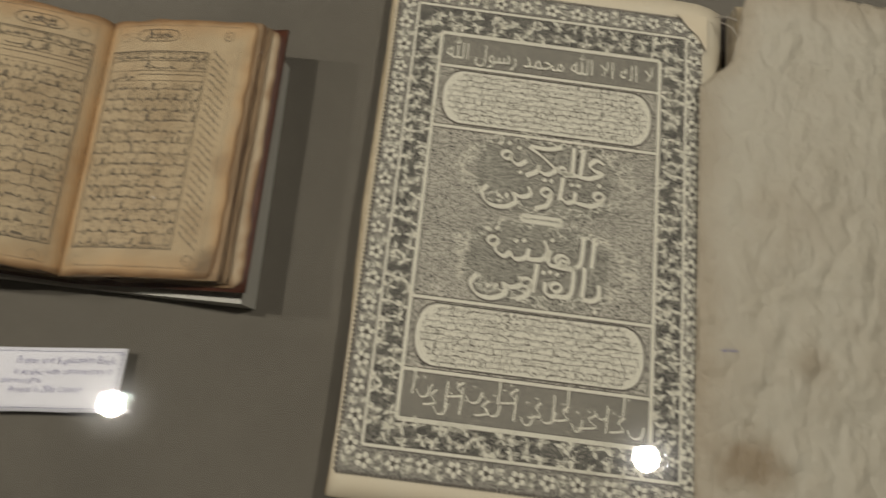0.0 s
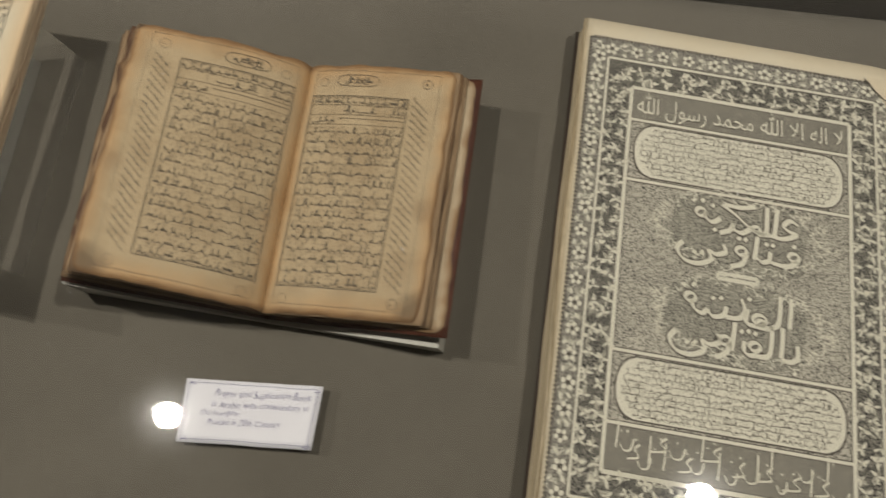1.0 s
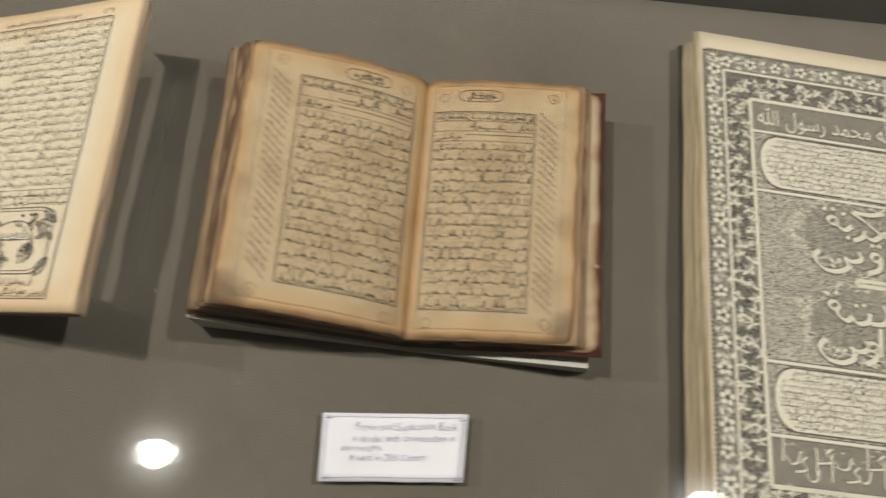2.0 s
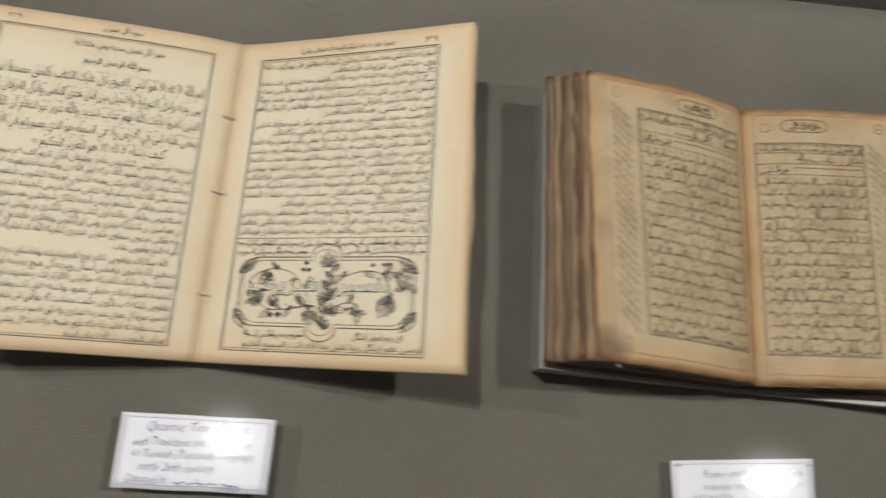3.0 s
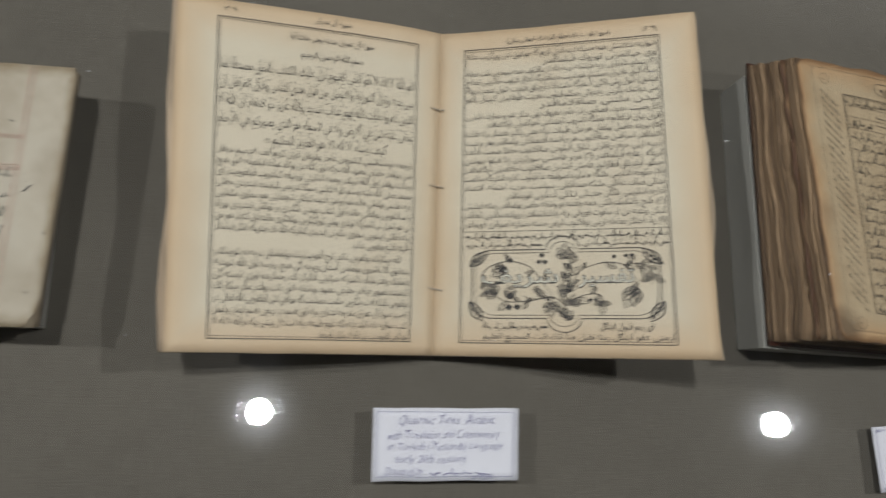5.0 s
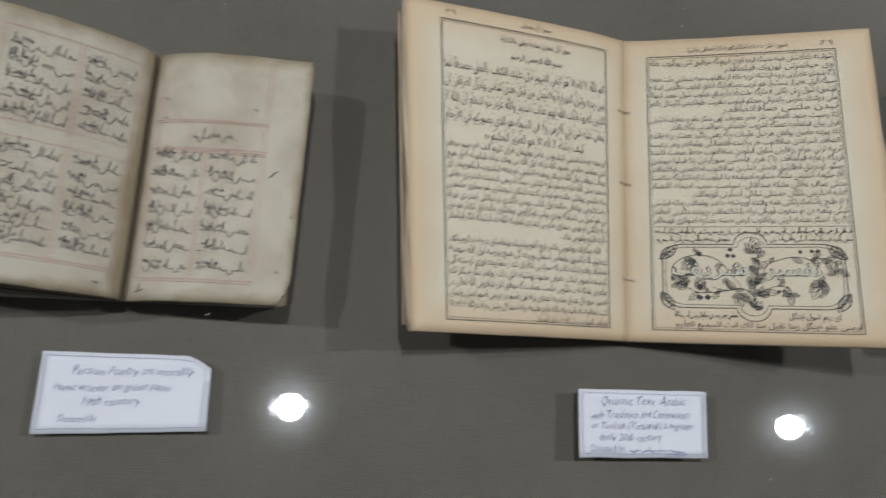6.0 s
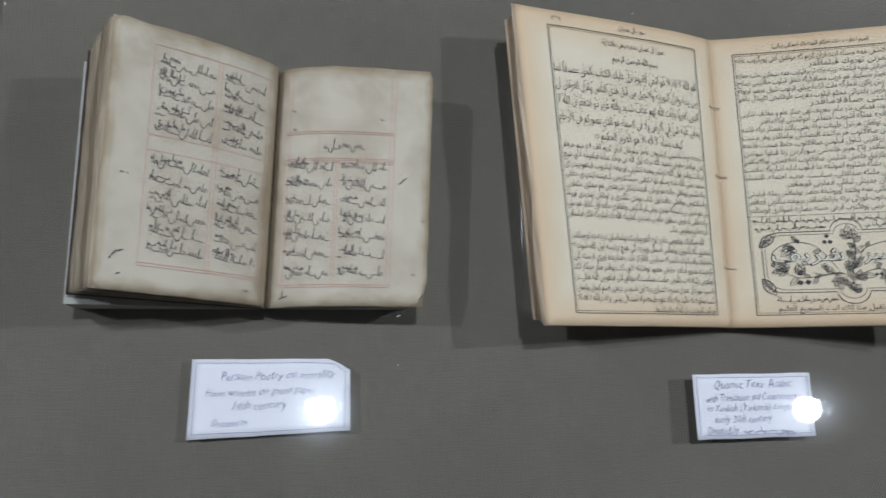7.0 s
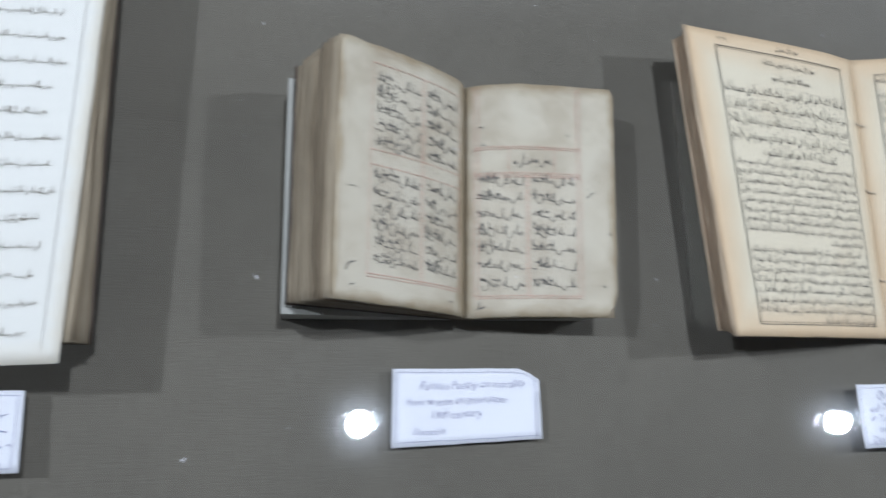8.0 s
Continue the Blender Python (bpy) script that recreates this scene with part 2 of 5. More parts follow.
CASE_WOOD = plain_material("dark_stained_wood", (0.045, 0.036, 0.026), 0.45, 0.35, 30.0, 0.2)
WALL_PAINT = plain_material("dull_wall_paint", (0.46, 0.45, 0.43), 0.9, 0.06, 8.0, 0.1)
CEILING_PAINT = plain_material("white_ceiling_paint", (0.62, 0.61, 0.59), 0.9, 0.05, 8.0, 0.1)
FLOOR_TILE = plain_material("grey_floor", (0.24, 0.23, 0.22), 0.5, 0.2, 6.0, 0.1)
METAL = plain_material("steel_wire", (0.55, 0.50, 0.43), 0.5, 0.2, 200.0, 0.0, Metallic=0.5)
GLASS = glass_material()
GLASS_CLEAN = glass_material(False)


def acrylic_material():
    n = Nodes("clear_acrylic")
    return n.done((0.95, 0.97, 0.96), 0.03, Transmission_Weight=1.0, IOR=1.49)


ACRYLIC = acrylic_material()


# ---- building helpers ----
class Geo:
    """Vertices, faces and uv of one mesh."""

    def __init__(self):
        self.v, self.f, self.uv = [], [], {}

    def poly(self, points, uv=None):
        at = len(self.v)
        self.v += [tuple(p) for p in points]
        self.f.append(tuple(range(at, at + len(points))))
        if uv:
            self.uv.update({at + i: c for i, c in enumerate(uv)})

    def grid(self, fn, nu, nv, flip=False, u0=0.0, u1=1.0):
        at = len(self.v)
        for j in range(nv + 1):
            for i in range(nu + 1):
                a, b = i / nu, j / nv
                self.uv[len(self.v)] = (a, b)
                self.v.append(tuple(fn(u0 + (u1 - u0) * a, b)))
        for j in range(nv):
            for i in range(nu):
                k = at + j * (nu + 1) + i
                q = (k, k + 1, k + nu + 2, k + nu + 1)
                self.f.append(q[::-1] if flip else q)
        return at

    def slab(self, top, low, nu, nv, flip=False):
        """A sheet between two surfaces, closed round its rim."""
        a, b = self.grid(top, nu, nv, flip), self.grid(low, nu, nv, not flip)
        w = nu + 1
        rim = [i for i in range(w)] + [w * j + nu for j in range(1, nv + 1)] + [w * nv + i for i in range(nu - 1, -1, -1)] + [w * j for j in range(nv - 1, 0, -1)]
        for p, q in zip(rim, rim[1:] + rim[:1]):
            face = (a + p, b + p, b + q, a + q)
            self.f.append(face[::-1] if flip else face)

    def box(self, x0, x1, y0, y1, z0, z1):
        at = len(self.v)
        self.v += [(x, y, z) for z in (z0, z1) for y in (y0, y1) for x in (x0, x1)]
        for q in ((0, 2, 3, 1), (4, 5, 7, 6), (0, 1, 5, 4), (2, 6, 7, 3), (0, 4, 6, 2), (1, 3, 7, 5)):
            self.f.append(tuple(at + i for i in q))

    def prism(self, profile, y0, y1):
        """A profile of (x, z) carried along y."""
        at, n = len(self.v), len(profile)
        for y in (y0, y1):
            self.v += [(x, y, z) for x, z in profile]
        for i in range(n):
            j = (i + 1) % n
            self.f.append((at + i, at + j, at + n + j, at + n + i))
        self.f += [tuple(range(at + n - 1, at - 1, -1)), tuple(range(at + n, at + 2 * n))]

    def tube(self, points, r, n=6):
        at = len(self.v)
        for k, p in enumerate(points):
            p = Vector(p)
            d = (Vector(points[min(k + 1, len(points) - 1)]) - Vector(points[max(k - 1, 0)])).normalized()
            s = d.orthogonal().normalized()
            t = d.cross(s)
            self.v += [tuple(p + r * (math.cos(6.2832 * i / n) * s + math.sin(6.2832 * i / n) * t)) for i in range(n)]
        for k in range(len(points) - 1):
            for i in range(n):
                j = (i + 1) % n
                self.f.append((at + k * n + i, at + k * n + j, at + (k + 1) * n + j, at + (k + 1) * n + i))

    def mesh(self, name, shift=(0, 0, 0), smooth=False):
        me = bpy.data.meshes.new(name)
        me.from_pydata([(x - shift[0], y - shift[1], z - shift[2]) for x, y, z in self.v], [], self.f)
        if self.uv:
            layer = me.uv_layers.new(name="UVMap")
            index = np.empty(len(me.loops), dtype=np.int32)
            me.loops.foreach_get("vertex_index", index)
            where = np.zeros((len(self.v), 2), dtype=np.float32)
            for k, c in self.uv.items():
                where[k] = c
            layer.data.foreach_set("uv", where[index].ravel())
        if smooth:
            me.polygons.foreach_set("use_smooth", [True] * len(me.polygons))
        me.update()
        return me


BASES = {}


def thing(name, label, category, base=(0, 0, 0), plane=TILT, group="", kind=""):
    """An empty at the thing's base, in the board's plane or upright in the room."""
    ob = tagged(new(name), label, category, group, kind)
    ob.empty_display_size = 0.02
    ob.matrix_basis = plane @ Matrix.Translation(base)
    BASES[ob] = Vector(base)
    return ob


def part(name, geo, material, parent, label="", smooth=False):
    top = parent
    while top.parent:
        top = top.parent
    ob = new(name, geo.mesh(name, BASES[top], smooth))
    ob.data.materials.append(material)
    ob.parent = parent
    return tagged(ob, label)


def lerp(a, b, t):
    return a + (b - a) * t


def leaf_surface(spine_low, spine_top, out_low, out_top, bulge=0.0, skew=1.4):
    """One side of an opening as a surface of u (from the spine out) and v (from the foot up)."""
    a, b, c, d = (Vector(p) for p in (spine_low, spine_top, out_low, out_top))

    def at(u, v):
        p = lerp(lerp(a, b, v), lerp(c, d, v), u)
        p.z += bulge * 4.0 * max(u, 0.0) ** (1 / skew) * max(1.0 - u, 0.0) ** skew
        return p

    return at


# ---- writing ----
FORMS = {}
for text, first, count in (("آ", 0xFE81, 2), ("أ", 0xFE83, 2), ("ؤ", 0xFE85, 2), ("إ", 0xFE87, 2), ("ئ", 0xFE89, 4), ("ا", 0xFE8D, 2), ("ب", 0xFE8F, 4), ("ة", 0xFE93, 2), ("ت", 0xFE95, 4),
                           ("ث", 0xFE99, 4), ("ج", 0xFE9D, 4), ("ح", 0xFEA1, 4), ("خ", 0xFEA5, 4), ("د", 0xFEA9, 2), ("ذ", 0xFEAB, 2), ("ر", 0xFEAD, 2), ("ز", 0xFEAF, 2), ("س", 0xFEB1, 4),
                           ("ش", 0xFEB5, 4), ("ص", 0xFEB9, 4), ("ض", 0xFEBD, 4), ("ط", 0xFEC1, 4), ("ظ", 0xFEC5, 4), ("ع", 0xFEC9, 4), ("غ", 0xFECD, 4), ("ف", 0xFED1, 4), ("ق", 0xFED5, 4),
                           ("ك", 0xFED9, 4), ("ل", 0xFEDD, 4), ("م", 0xFEE1, 4), ("ن", 0xFEE5, 4), ("ه", 0xFEE9, 4), ("و", 0xFEED, 2), ("ى", 0xFEEF, 2), ("ي", 0xFEF1, 4), ("پ", 0xFB56, 4),
                           ("چ", 0xFB7A, 4), ("گ", 0xFB92, 4), ("\u0001", 0xFEFB, 2), ("\u0002", 0xFEF5, 2)):
    FORMS[text] = (first, count)
MARKS = "\u064b\u064c\u064d\u064e\u064f\u0650\u0651\u0652\u0670"


def joined(text):
    """Letters of a right-to-left line in their joined forms, in the order in which they stand from left to right."""
    text = text.replace("الله", "\ufdf2").replace("لا", "\u0001").replace("لآ", "\u0002")
    cells = []
    for ch in text:
        if ch in MARKS and cells:
            cells[-1][1] += ch
        else:
            cells.append([ch, ""])
    out = []
    for i, (ch, marks) in enumerate(cells):
        if ch in FORMS:
            first, count = FORMS[ch]
            before = i > 0 and FORMS.get(cells[i - 1][0], (0, 0))[1] == 4
            after = count == 4 and i + 1 < len(cells) and cells[i + 1][0] in FORMS
            ch = chr(first + ((3 if after else 1) if before else (2 if after else 0)))
        out.append(marks + ch)
    word = "".join(reversed(out))
    digits = "٠١٢٣٤٥٦٧٨٩"
    done, run = "", ""
    for ch in word:
        if ch in digits:
            run = ch + run
        else:
            done += run + {"(": ")", ")": "("}.get(ch, ch)
            run = ""
    return done + run


LINES = {}


def glyphs(text, fine=2, shear=0.0, offset=0.0):
    """A line of the built-in font as points and faces, one unit high."""
    key = (text, fine, shear, offset)
    if key not in LINES:
        curve = bpy.data.curves.new("line", "FONT")
        curve.body, curve.size, curve.resolution_u, curve.shear, curve.offset = text, 1.0, fine, shear, offset
        ob = new("line", curve)
        bpy.context.view_layer.update()
        me = bpy.data.meshes.new_from_object(ob)
        LINES[key] = (np.array([v.co[:2] for v in me.vertices]).reshape(-1, 2), [tuple(p.vertices) for p in me.polygons])
        if offset and len(me.vertices) and (LINES[key][0][:, 1].min() < -0.9 or LINES[key][0][:, 1].max() > 1.6):
            LINES[key] = glyphs(text, fine, shear, 0.0)
        bpy.data.objects.remove(ob)
        bpy.data.curves.remove(curve)
        bpy.data.meshes.remove(me)
    return LINES[key]


class Ink:
    """Flat marks in a sheet's own metres: x to the right, y up from its lower left corner."""

    def __init__(self, seed=1):
        self.v, self.f, self.rng = [], [], random.Random(seed)

    def poly(self, pts):
        at = len(self.v)
        self.v += list(pts)
        self.f.append(tuple(range(at, at + len(pts))))

    def stroke(self, pts, w, taper=False):
        """A ribbon of width w along points."""
        pts = [Vector(p) for p in pts]
        at, n = len(self.v), len(pts)
        for k, p in enumerate(pts):
            d = pts[min(k + 1, n - 1)] - pts[max(k - 1, 0)]
            s = Vector((-d.y, d.x)).normalized() * w / 2
            if taper:
                s *= 0.35 + 0.65 * math.sin(math.pi * (k + 0.5) / n)
            self.v += [tuple(p - s), tuple(p + s)]
        for k in range(n - 1):
            i = at + 2 * k
            self.f.append((i, i + 2, i + 3, i + 1))

    def line(self, x0, y0, x1, y1, w, n=10, shake=0.0):
        r = self.rng
        self.stroke([(lerp(x0, x1, k / n) + r.uniform(-shake, shake), lerp(y0, y1, k / n) + r.uniform(-shake, shake)) for k in range(n + 1)], w)

    def ruling(self, x0, y0, x1, y1, w, shake=0.0):
        for a in ((x0, y0, x1, y0), (x1, y0, x1, y1), (x1, y1, x0, y1), (x0, y1, x0, y0)):
            self.line(*a, w, 12, shake)

    def ring(self, x, y, rx, ry, w, n=24):
        self.stroke([(x + rx * math.cos(6.2832 * k / n), y + ry * math.sin(6.2832 * k / n)) for k in range(n + 1)], w)

    def dot(self, x, y, r, n=6, turn=0.0):
        self.poly([(x + r * math.cos(turn + 6.2832 * k / n), y + r * math.sin(turn + 6.2832 * k / n)) for k in range(n)])

    def text(self, text, x0, x1, y, size, arabic=True, fine=2, fit=True, shear=0.0, slope=0.0, offset=0.0, align="r", hand=0.0):
        """A line of writing from x0 to x1 on the height y; fit stretches it to that width."""
        pts, faces = glyphs(joined(text) if arabic else text, fine, shear, offset)
        if not len(pts):
            return
        lo, hi = pts[:, 0].min(), pts[:, 0].max()
        sx = (x1 - x0) / (hi - lo) if fit else size
        left = x0 if fit or align == "l" else (x1 - sx * (hi - lo) if align == "r" else (x0 + x1 - sx * (hi - lo)) / 2)
        at = len(self.v)
        for px, py in pts:
            if hand:
                sway, swell = noise.noise((px * 0.9, hand * 3.7, 0.0)), noise.noise((px * 1.9, hand * 5.1, 5.0))
                px, py = px + 0.22 * py * sway + 0.12 * noise.noise((px * 1.6, py * 1.4, hand)), py * (0.92 + 0.32 * swell) + 0.14 * sway
            x = left + (px - lo) * sx
            self.v.append((x, y + py * size + slope * (x - x0)))
        self.f += [tuple(at + i for i in f) for f in faces]

    def bars(self, x0, x1, y, h, w=None, slope=0.0, word=(0.004, 0.011), gap=0.0013, rise=0.0, ticks=0.75, angle=0.0):
        """Writing that cannot be read: uneven short bars with ticks, as long and as high as its words."""
        r, x = self.rng, x0
        w = w or h * 0.16
        ca, sa = math.cos(angle), math.sin(angle)

        def put(px, py):
            dx, dy = px - x0, py - y
            return (x0 + ca * dx - sa * dy, y + sa * dx + ca * dy + slope * dx)

        while x < x1 - word[0] * 0.4:
            ln = min(r.uniform(*word), x1 - x)
            n = max(3, int(ln / (h * 0.45)))
            drop = r.uniform(-0.10, 0.10) * h
            self.stroke([put(x + ln * k / n, y + drop + rise * (k / n - 0.5) + r.uniform(-0.15, 0.15) * h) for k in range(n + 1)], w * r.uniform(0.8, 1.3))
            for k in range(int(ln / (h * 0.55))):
                if r.random() < ticks:
                    tx = x + r.uniform(0.05, 0.95) * ln
                    up = r.choice((0.5, 0.62, 0.35, -0.32, 0.28)) * h
                    self.stroke([put(tx, y + drop), put(tx + r.uniform(-0.10, 0.05) * h, y + drop + up)], w * r.uniform(0.6, 1.0))
                if r.random() < ticks * 0.6:
                    tx, ty = put(x + r.uniform(0, 1) * ln, y + drop + r.choice((0.42, 0.5, -0.30)) * h)
                    self.dot(tx, ty, w * 0.55, 4, 0.7)
            x += ln + gap * r.uniform(0.6, 1.5)

    def scrawl(self, x0, x1, y, h, w, angle=0.0, dots=0.7, rise=0.0, narrow=0.52, tall=0.24):
        """A running line of joined script too small to read: teeth, loops, uprights, long joins and bowls from right to left."""
        r, x, g = self.rng, x1, h * narrow
        ca, sa = math.cos(angle), math.sin(angle)

        def put(px, py):
            dx, dy = px - x0, py - y
            return (x0 + ca * dx - sa * dy, y + sa * dx + ca * dy)

        while x > x0 + 0.35 * g:
            base, run = y + r.uniform(-0.06, 0.10) * h, []
            count = r.randint(2, 5)
            for k in range(count):
                yb, kind = base + rise * k, r.random()
                if kind < tall:
                    self.stroke([put(x + 0.02 * g, yb + r.uniform(0.55, 0.80) * h), put(x - 0.07 * g, yb + 0.3 * h), put(x - 0.08 * g, yb)], w * r.uniform(0.9, 1.2))
                    steps, wide = ((0.0, 0.0), (0.24, 0.0)), 0.24
                elif kind < 0.58:
                    steps, wide = ((0.0, 0.02), (0.07, 0.22), (0.15, 0.02), (0.28, 0.0)), 0.28
                elif kind < 0.80:
                    steps, wide = ((0.0, 0.02), (0.06, 0.20), (0.18, 0.27), (0.27, 0.13), (0.18, 0.0), (0.38, 0.0)), 0.38
                else:
                    steps, wide = ((0.0, 0.0), (0.22, -0.07), (0.46, 0.0)), 0.46
                run += [put(x - a * g, yb + b * h) for a, b in steps]
                if r.random() < dots:
                    self.dot(*put(x - 0.5 * wide * g, yb + r.choice((0.40, 0.48, -0.22, -0.28)) * h), w * 0.62, 4, 0.5)
                x -= wide * g
                if x < x0 + 0.2 * g:
                    break
            if r.random() < 0.5 and x > x0 + 0.6 * g:
                run += [put(x - a * g, base + b * h) for a, b in ((0.04, -0.14), (0.20, -0.28), (0.42, -0.24), (0.56, -0.04), (0.54, 0.08))]
                x -= 0.48 * g
            if len(run) > 1:
                self.stroke(run, w * r.uniform(0.8, 1.15))
            x -= r.uniform(0.10, 0.26) * g

    def vowels(self, x0, x1, y, h, count, w):
        """Small slanting marks strewn above and below a line."""
        for _ in range(count):
            x, up = self.rng.uniform(x0, x1), self.rng.choice((0.62, 0.70, 0.54, -0.30)) * h
            self.stroke([(x, y + up), (x + 0.11 * h, y + up + 0.06 * h)], w)

    def lay(self, name, sheet, material, parent, lift=0.0006, label="", kind="stuff"):
        geo = Geo()
        geo.v, geo.f = [tuple(sheet(x, y, lift)) for x, y in self.v], self.f
        return tagged(part(name, geo, material, parent, label), kind=kind)


def written_line(name, text, x0, x1, y, size, sheet, material, parent, lift=0.0006, **more):
    """One readable line of writing as a part of its own."""
    ink = Ink()
    ink.text(text, x0, x1, y, size, **more)
    return ink.lay(name, sheet, material, parent, lift, kind="")


def page_sheet(surface, width, height, side):
    """Maps a page's own metres to its surface; side is -1 for the page left of the spine, else 1."""

    def at(x, y, lift=0.0):
        u = 1.0 - x / width if side < 0 else x / width
        p = surface(u, y / height)
        p.z += lift
        return p

    return at


def flat_sheet(low_left, low_right, top_left, top_right, width, height):
    a, b, c, d = (Vector(p) for p in (low_left, low_right, top_left, top_right))

    def at(x, y, lift=0.0):
        p = lerp(lerp(a, b, x / width), lerp(c, d, x / width), y / height)
        p.z += lift
        return p

    return at


# ---- the room ----
def room():
    x0, x1, y0, y1 = -3.2, 4.0, -3.2, 1.2
    for name, dims, material, label in (
        ("floor", (x0, x1, y0, y1, -0.1, 0.0), FLOOR_TILE, "plain grey floor of the exhibition room"),
        ("ceiling", (x0, x1, y0, y1, CEIL, CEIL + 0.1), CEILING_PAINT, "white painted ceiling with round downlights"),
        ("wall_north", (x0, x1, y1, y1 + 0.1, -0.1, CEIL + 0.1), WALL_PAINT, "plain pale painted wall"),
        ("wall_south", (x0, x1, y0 - 0.1, y0, -0.1, CEIL + 0.1), WALL_PAINT, "plain pale painted wall"),
        ("wall_east", (x1, x1 + 0.1, y0 - 0.1, y1 + 0.1, -0.1, CEIL + 0.1), WALL_PAINT, "plain pale painted wall"),
        ("wall_west", (x0 - 0.1, x0, y0 - 0.1, y1 + 0.1, -0.1, CEIL + 0.1), WALL_PAINT, "plain pale painted wall"),
    ):
        geo = Geo()
        geo.box(*dims)
        ob = new(name, geo.mesh(name))
        ob.data.materials.append(material)
        tagged(ob, label, name.split("_")[0], "", "structure")


def downlight(x, y):
    ob = thing("ceiling_downlight", "round white recessed ceiling downlight, lit", "ceiling lamp", (x, y, CEIL), Matrix.Identity(4), "ceiling downlights")
    ringed = Geo()
    n = 32
    for r0, r1, z0, z1 in ((0.045, 0.062, -0.006, -0.006), (0.062, 0.066, -0.006, 0.0), (0.045, 0.043, -0.006, -0.001)):
        for k in range(n):
            a, b = 6.2832 * k / n, 6.2832 * (k + 1) / n
            ringed.poly([(x + r * math.cos(t), y + r * math.sin(t), CEIL + z) for r, t, z in ((r0, a, z0), (r1, a, z1), (r1, b, z1), (r0, b, z0))])
    part("trim_ring", ringed, CEILING_PAINT, ob)


def display_case():
    """The desk case: panelled body, rails round the glass, and the glass lid."""
    x0, x1, y0, y1 = -1.25, 1.75, -0.22, 0.4275
    ob = thing("display_case", "dark wooden desk case with a flat glass lid", "display case", (0, 0, 0), Matrix.Identity(4))
    for name, dims in (
        ("front_panel", (x0, x1, y0 - 0.03, y0, 0.06, GLASS_Z - 0.004)),
        ("back_panel", (x0, x1, y1, y1 + 0.03, 0.06, GLASS_Z - 0.004)),
        ("side_panel", (x0 - 0.03, x0, y0 - 0.03, y1 + 0.03, 0.06, GLASS_Z - 0.004)),
        ("side_panel", (x1, x1 + 0.03, y0 - 0.03, y1 + 0.03, 0.06, GLASS_Z - 0.004)),
        ("plinth", (x0 + 0.02, x1 - 0.02, y0, y1 - 0.02, 0.0, 0.06)),
        ("inner_shelf", (x0, x1, y0, y1, 0.74, 0.76)),
    ):
        geo = Geo()
        geo.box(*dims)
        part(name, geo, CASE_WOOD, ob)
    for name, dims in (("front_rail", (x0 - 0.03, x1 + 0.03, y0 - 0.03, y0 - 0.012, GLASS_Z - 0.003, GLASS_Z + 0.012)), ("back_rail", (x0 - 0.03, x1 + 0.03, y1 + 0.012, y1 + 0.03, GLASS_Z - 0.003, GLASS_Z + 0.012))):
        geo = Geo()
        geo.box(*dims)
        part(name, geo, CASE_WOOD, ob)
    geo = Geo()
    geo.box(x0 - 0.02, x1 + 0.02, y0 - 0.011, y1 + 0.011, GLASS_Z - 0.003, GLASS_Z + 0.003)
    pane = part("glass_lid", geo, GLASS, ob, "clear glass lid with faint smears")
    pane.visible_shadow = False
    pane.data.materials.append(GLASS_CLEAN)
    for face in pane.data.polygons:
        face.material_index = 0 if face.normal.z > 0.5 else 1
    rng, dust = random.Random(12), Geo()
    for _ in range(300):
        x, y, r, t = rng.uniform(-0.8, 1.2), rng.uniform(-0.18, 0.42), 0.00018 + 0.0003 * rng.random() ** 4, rng.uniform(0, 3.14)
        k = 1.0 if rng.random() < 0.8 else rng.uniform(3.0, 7.0)
        ca, sa = math.cos(t) * r, math.sin(t) * r
        dust.poly([(x + ca * k, y + sa * k, GLASS_Z + 0.0036), (x - sa, y + ca, GLASS_Z + 0.0036), (x - ca * k, y - sa * k, GLASS_Z + 0.0036), (x + sa, y - ca, GLASS_Z + 0.0036)])
    specks = part("dust_specks", dust, FOAM, ob, "specks of dust and lint on the glass")
    tagged(specks, kind="stuff")


def fabric_board():
    """The board with its woven grey-brown cover, tipped on the shelf of the case, with slight slack in the cloth."""
    ob = thing("fabric_board", "tilted board covered in grey-brown woven cloth", "display board", (0, 0, 0), TILT, "", "structure")
    top = Geo()

    def skin(u, v):
        x, y = lerp(-1.22, 1.72, u), lerp(-0.19, 0.430, v)
        return Vector((x, y, -0.0006 + 0.0005 * noise.noise((x * 5, y * 9, 0.3))))

    top.slab(skin, lambda u, v: Vector((lerp(-1.22, 1.72, u), lerp(-0.19, 0.430, v), -0.014)), 150, 34)
    part("cloth_cover", top, CLOTH, ob, "grey-brown woven cloth", True)
    core = Geo()
    core.box(-1.21, 1.71, -0.18, 0.424, -0.024, -0.0145)
    part("board_core", core, CASE_WOOD, ob)
    for x in (-1.0, 0.3, 1.5):
        leg = Geo()
        leg.box(x, x + 0.03, 0.36, 0.40, -0.148, -0.0245)
        part("prop", leg, CASE_WOOD, ob)
    return ob


